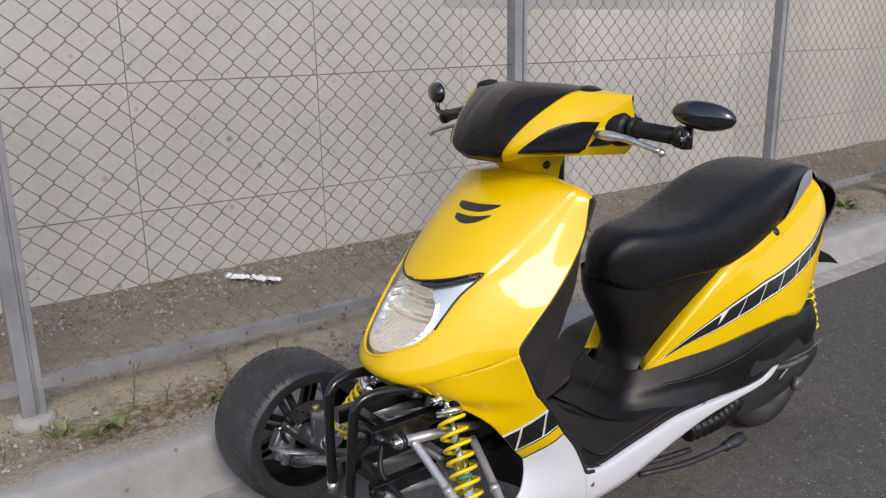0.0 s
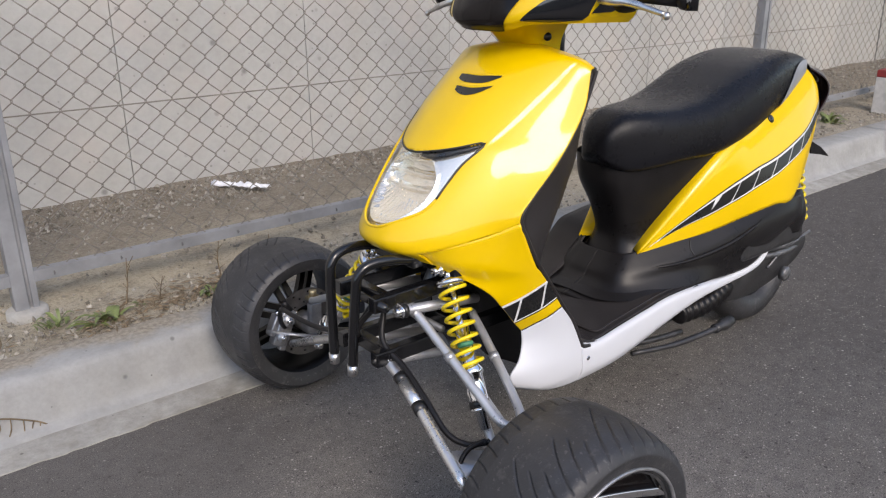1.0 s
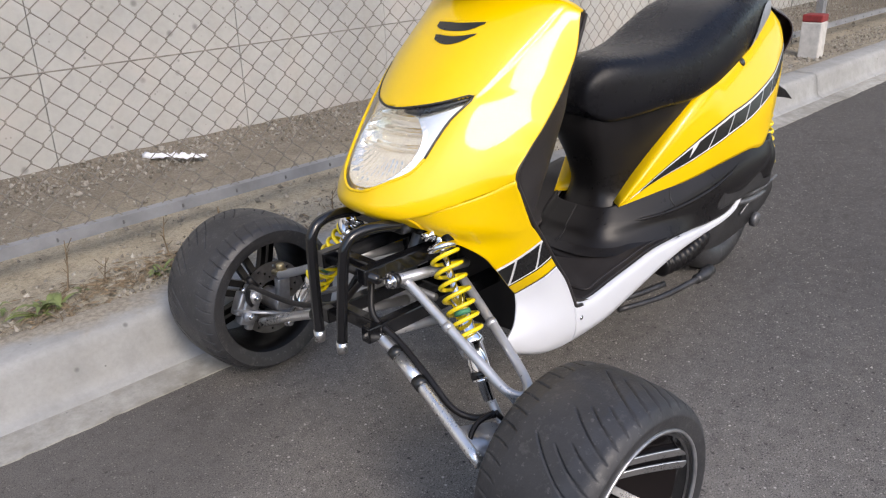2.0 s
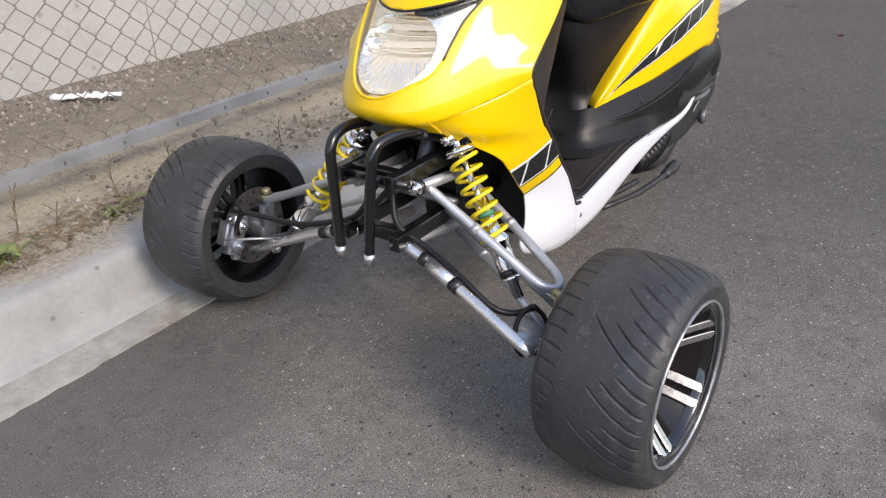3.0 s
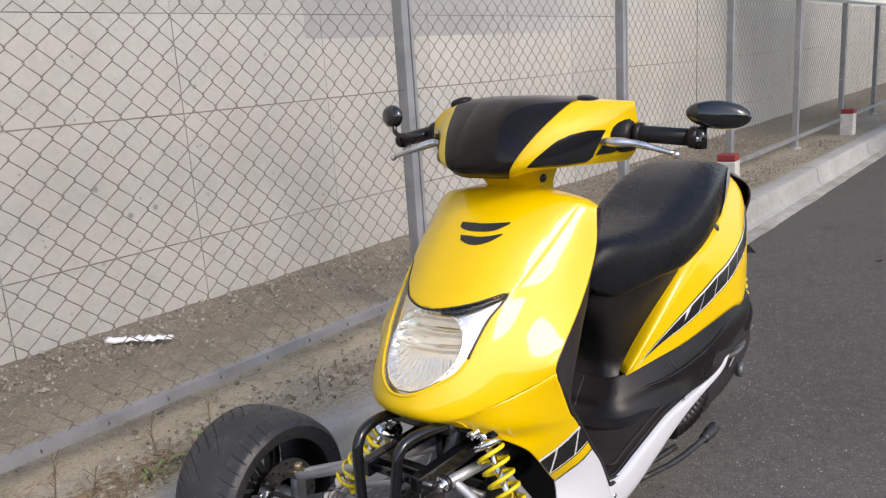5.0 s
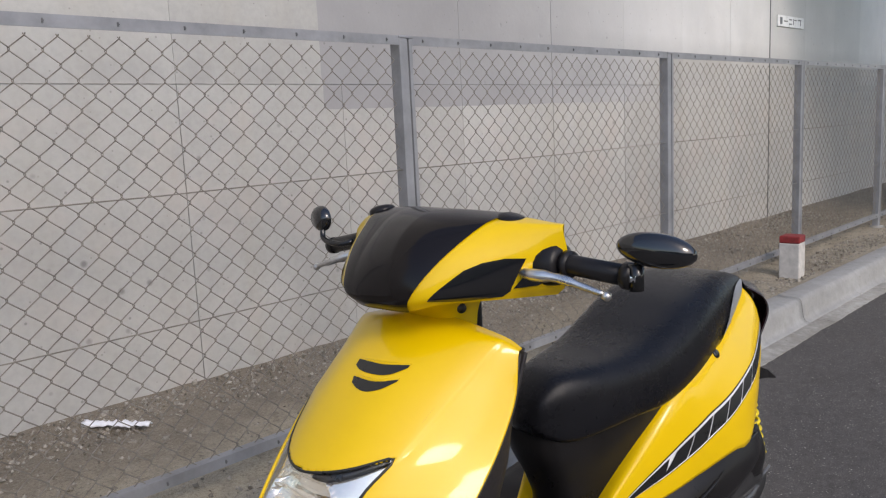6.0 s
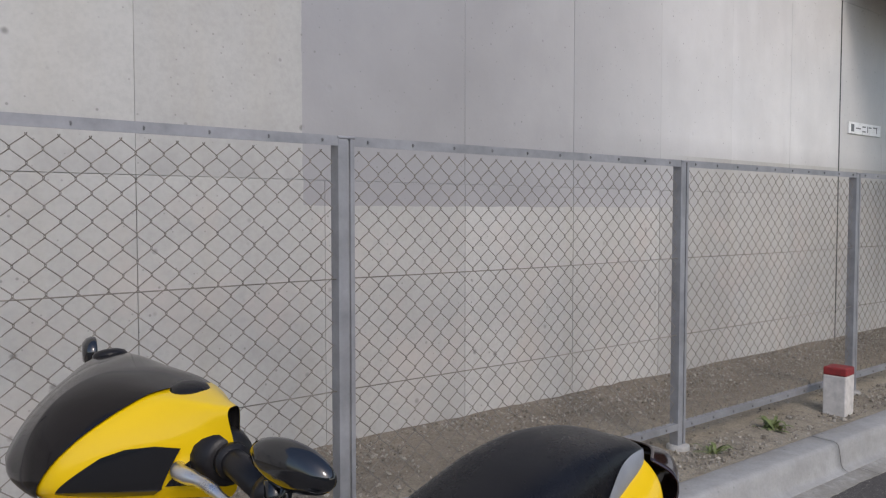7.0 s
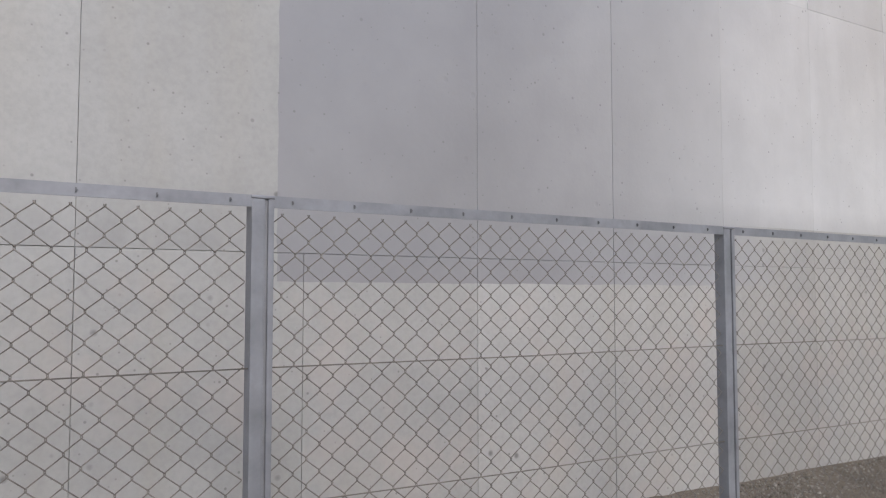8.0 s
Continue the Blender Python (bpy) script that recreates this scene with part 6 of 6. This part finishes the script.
# air box, crank area, silencer behind
bm = bmesh.new()
box(bm, (1.60, YC - 0.225, 0.365), (1.92, YC - 0.10, 0.455))
bevel(part("air_box", bm, M_CASE, scooter, "", False), 0.02, 3)
bm = bmesh.new()
box(bm, (1.36, YC - 0.13, 0.20), (1.72, YC + 0.13, 0.36))
bevel(part("engine_block", bm, M_CASE, scooter, "", False), 0.03, 3)
rod("kick_lever", [B(0.190, 1.20, 0.212), B(0.232, 1.33, 0.212), B(0.256, 1.45, 0.221), B(0.259, 1.48, 0.223)], [0.007, 0.008, 0.008, 0.011], M_CASE, "grimy steel kick-start lever", 4)
rod("kick_pedal", [B(0.258, 1.465, 0.222), B(0.261, 1.50, 0.225), B(0.262, 1.535, 0.229)], [0.013, 0.017, 0.015], M_CASE, "", 3)
rod("side_stand", [B(0.15, 1.18, 0.225), B(0.185, 1.28, 0.222), B(0.210, 1.38, 0.225)], 0.008, M_CASE, "dull steel side stand", 4)
rod("silencer", [B(-0.16, 1.55, 0.26), B(-0.19, 1.66, 0.28), B(-0.20, 1.98, 0.36)], [0.03, 0.055, 0.05], M_IRON, "", 4, 20)
rod("rear_shock", [B(0.18, 1.985, 0.36), B(0.19, 1.885, 0.60)], 0.02, M_IRON)
bm = bmesh.new()
pts = []
for k in range(121):
    t = k / 120
    q = 2 * math.pi * 8 * t
    c = B(0.185, 1.975, 0.40) + (B(0.190, 1.885, 0.60) - B(0.185, 1.975, 0.40)) * t
    pts.append(c + Vector((0.027 * math.cos(q), 0.027 * math.sin(q), 0)))
tube(bm, pts, 0.005, 8)
part("rear_spring", bm, M_SPRING, scooter, "yellow rear coil spring")
# rear mudguard and plate bracket
bm = bmesh.new()
g = loft([[B(d, x, z) for d in (-0.08, 0.0, 0.08)] for x, z in ((1.90, 0.60), (1.99, 0.62), (2.06, 0.56), (2.11, 0.46))], 5, 5)
skin(bm, g)
thick(part("mudguard", bm, M_PLASTIC, scooter, "black rear mudguard"), 0.005)


# ---- small things on the dirt ----
def tissue(name, at, length, width, turn, seed):
    bm = bmesh.new()
    rows = []
    for i in range(19):
        u = i / 18
        row = []
        for j in range(9):
            v = j / 8 - 0.5
            w = width * (0.75 + 0.3 * noise.noise((u * 4, seed, 0)))
            row.append(Vector((length * (u - 0.5), v * w, 0.012 + 0.020 * abs(noise.noise((u * 7, v * 4, seed))) + 0.012 * noise.noise((u * 17, v * 9, seed + 3)) - 0.02 * abs(v) * 1.2)))
        rows.append(row)
    skin(bm, rows)
    bmesh.ops.transform(bm, matrix=pose(*at, 0, 0, turn), verts=bm.verts)
    o = part(name, bm, M_PAPER, None)
    thick(o, 0.0015)
    return tagged(o, "crumpled strip of white tissue on the dirt", "litter", "litter")


tissue("tissue", (1.225, 3.60, 0.185), 0.29, 0.055, -55, 3)
tissue("tissue", (2.26, 2.70, 0.172), 0.17, 0.07, -8, 9)


def weed(x, y, r, n, seed, tall=0.5):
    rng = random.Random(seed)
    t = thing("weed", "small green rosette weed with broad leaves on the dirt", "weed", "weeds", at=pose(x, y, 0.155))
    bm = bmesh.new()
    for k in range(n):
        a = rng.uniform(0, 2 * math.pi)
        ln = r * rng.uniform(0.35, 1.1)
        rx, ry = rng.gauss(0, r * 0.28), rng.gauss(0, r * 0.14)
        up = tall * rng.uniform(0.25, 1.1) * ln
        w = ln * rng.uniform(0.07, 0.15)
        d = Vector((math.cos(a), math.sin(a), 0))
        sd = Vector((-d.y, d.x, 0))
        prev = None
        for i in range(6):
            u = i / 5
            c = Vector((x, y, 0.150)) + Vector((rx, ry, 0)) + d * ln * u + Vector((0, 0, up * math.sin(u * 2.3)))
            ww = w * math.sin(math.pi * (0.12 + 0.86 * u)) + 0.0006
            a0, a1, a2 = bm.verts.new(c - sd * ww), bm.verts.new(c - Vector((0, 0, ww * 0.4))), bm.verts.new(c + sd * ww)
            if prev:
                bm.faces.new((prev[0], prev[1], a1, a0)), bm.faces.new((prev[1], prev[2], a2, a1))
            prev = (a0, a1, a2)
    part("leaves", bm, M_LEAF, t)


for x, y, r, n, sd in ((0.275, 2.548, 0.085, 24, 1), (0.155, 2.605, 0.048, 18, 2), (0.62, 2.55, 0.055, 14, 3), (0.40, 2.60, 0.035, 9, 7), (4.22, 2.60, 0.10, 22, 4), (4.88, 2.64, 0.11, 24, 5), (0.78, 2.50, 0.10, 15, 6), (2.62, 2.60, 0.07, 14, 8), (1.75, 2.53, 0.07, 14, 9)):
    weed(x, y, r, n, sd, 0.9 if sd in (6, 2) else 0.5)


def stalk(x, y, lean, h, seed):
    rng = random.Random(seed)
    bm = bmesh.new()
    base = Vector((x, y, 0.14))
    top = base + Vector((lean[0], lean[1], h))
    pts = spline([base, base.lerp(top, 0.5) + Vector((rng.uniform(-0.01, 0.01), rng.uniform(-0.01, 0.01), 0)), top], 5)
    tube(bm, pts, [0.0028 * (1 - 0.6 * i / len(pts)) for i in range(len(pts))], 6)
    st = tagged(part("dry_stalk", bm, M_DRY), "thin dry brown weed stalk", "weed", "dry stalks")
    for k in range(6):
        bm = bmesh.new()
        p = pts[min(len(pts) - 1, 3 + k)]
        q = p + Vector((rng.uniform(-0.03, 0.03), rng.uniform(-0.03, 0.03), rng.uniform(0.005, 0.03)))
        tube(bm, [p, q], 0.0013, 4)
        part("twig", bm, M_DRY, st)


for i, (x, y, lx, ly, h) in enumerate(((0.36, 2.62, 0.03, 0.02, 0.16), (0.70, 2.66, 0.0, 0.0, 0.14), (0.84, 2.60, 0.01, -0.01, 0.15), (1.28, 2.56, 0.0, 0.0, 0.10), (0.46, 2.60, 0.02, 0.0, 0.09))):
    stalk(x, y, (lx, ly), h, i)

# gravel and clods: far too many to count
rng = random.Random(12)
verts, faces = [], []
base = [Vector(v) for v in ((1, 0, 0), (-1, 0, 0), (0, 1, 0), (0, -1, 0), (0, 0, 1), (0, 0, -1))]
tri = ((0, 2, 4), (2, 1, 4), (1, 3, 4), (3, 0, 4), (2, 0, 5), (1, 2, 5), (3, 1, 5), (0, 3, 5))
for k in range(42000):
    x = rng.uniform(-2.0, 9.0)
    y = rng.choice((rng.uniform(2.46, 3.80), 3.79 - abs(rng.gauss(0, 0.20)), 3.80 - abs(rng.gauss(0, 0.34)), rng.uniform(2.46, 2.75)))
    if not 2.455 < y < 3.80:
        continue
    r = 0.0018 + 0.010 * rng.random() ** 5 + (0.012 * rng.random() if rng.random() < (0.035 if y > 3.55 else 0.015) else 0)
    q = Euler((rng.uniform(0, 6), rng.uniform(0, 6), rng.uniform(0, 6))).to_matrix()
    sc = Vector((rng.uniform(0.7, 1.3), rng.uniform(0.7, 1.3), rng.uniform(0.5, 0.9)))
    z = 0.148 + 0.012 * (y - 2.45) + 0.035 * max(0.0, (y - 3.62) / 0.2) + r * 0.3
    o = len(verts)
    verts += [tuple(Vector((x, y, z)) + q @ Vector((v.x * sc.x, v.y * sc.y, v.z * sc.z)) * r * rng.uniform(0.8, 1.2)) for v in base]
    faces += [tuple(o + i for i in f) for f in tri]
me = bpy.data.meshes.new("gravel")
me.from_pydata(verts, [], faces)
me.materials.append(M_STONE)
tagged(new("gravel", me), "loose grey gravel and clods on the dirt", "gravel", kind="stuff")


# dead leaves and bits of straw between kerb and fence
rng = random.Random(21)
verts, faces = [], []
for cx, cy, spread, count in ((0.46, 2.58, 0.09, 170), (0.72, 2.60, 0.10, 150), (0.30, 2.50, 0.10, 120), (0.95, 2.56, 0.08, 70), (-0.25, 2.56, 0.16, 90), (1.6, 2.58, 0.2, 60), (3.2, 2.6, 0.3, 60)):
    for k in range(count):
        x, y = rng.gauss(cx, spread), min(2.72, max(2.45, rng.gauss(cy, 0.05)))
        a, ln, w = rng.uniform(0, 6.3), rng.uniform(0.006, 0.030), rng.uniform(0.0012, 0.006)
        z = 0.153 + 0.012 * (y - 2.45) + rng.uniform(0, 0.010)
        u, v = Vector((math.cos(a), math.sin(a), rng.uniform(-0.2, 0.3))) * ln, Vector((-math.sin(a), math.cos(a), rng.uniform(-0.5, 0.5))) * w
        c = Vector((x, y, z))
        o = len(verts)
        verts += [tuple(c - u), tuple(c + v), tuple(c + u), tuple(c - v), tuple(c + Vector((0, 0, w * 0.7)))]
        faces += [(o, o + 1, o + 4), (o + 1, o + 2, o + 4), (o + 2, o + 3, o + 4), (o + 3, o, o + 4)]
me = bpy.data.meshes.new("dead_leaves")
me.from_pydata(verts, [], faces)
me.materials.append(M_DRY)
tagged(new("dead_leaves", me), "scattered dead brown leaves and straw on the dirt", "litter", kind="stuff")

# wall sign, too worn to read: dark strokes on a white plate
sign = thing("wall_sign", "small white plate with dark lettering on the wall", "sign", at=pose(8.72, WALL_Y - 0.012, 2.19))
bm = bmesh.new()
box(bm, (8.37, WALL_Y - 0.018, 2.135), (9.07, WALL_Y - 0.006, 2.245))
part("plate", bm, M_DECAL_WHITE, sign, smooth=False)
for k, (x0, w, z0, z1) in enumerate(((8.42, 0.06, 2.155, 2.225), (8.52, 0.10, 2.184, 2.196), (8.66, 0.07, 2.16, 2.172), (8.66, 0.07, 2.205, 2.217), (8.77, 0.012, 2.16, 2.222), (8.80, 0.06, 2.205, 2.217), (8.90, 0.09, 2.21, 2.222), (8.97, 0.014, 2.16, 2.21))):
    bm = bmesh.new()
    box(bm, (x0, WALL_Y - 0.020, z0), (x0 + w, WALL_Y - 0.0185, z1))
    part("stroke", bm, M_IRON, sign, smooth=False)

# dry grass trailing over the kerb's face
bm = bmesh.new()
rng = random.Random(5)
top = spline([(-0.30, 2.292, 0.05), (-0.18, 2.290, 0.085), (-0.08, 2.290, 0.080), (0.0, 2.289, 0.045), (0.035, 2.288, 0.02)], 6)
tube(bm, top, 0.0022, 5)
for p in top[2:-2:2]:
    tube(bm, spline([p, p + Vector((rng.uniform(-0.01, 0.005), -0.001, -0.03)), p + Vector((rng.uniform(-0.02, 0.0), -0.004, -0.055))], 3), 0.0018, 4)
tagged(part("dry_grass", bm, M_DRY), "dry brown grass trailing against the kerb", "weed", "dry stalks")

# a fallen leaf on the road
bm = bmesh.new()
g = [[Vector((4.416 + 0.045 * (i / 6 - 0.5), 1.347 + 0.03 * (j / 4 - 0.5) * math.sin(math.pi * (0.1 + 0.8 * i / 6)), 0.006 + 0.012 * (j / 4 - 0.5) ** 2 + 0.006 * math.sin(i))) for j in range(5)] for i in range(7)]
skin(bm, g)
thick(part("fallen_leaf", bm, M_RED), 0.001)
tagged(bpy.data.objects["fallen_leaf"], "curled red-brown fallen leaf on the asphalt", "leaf")
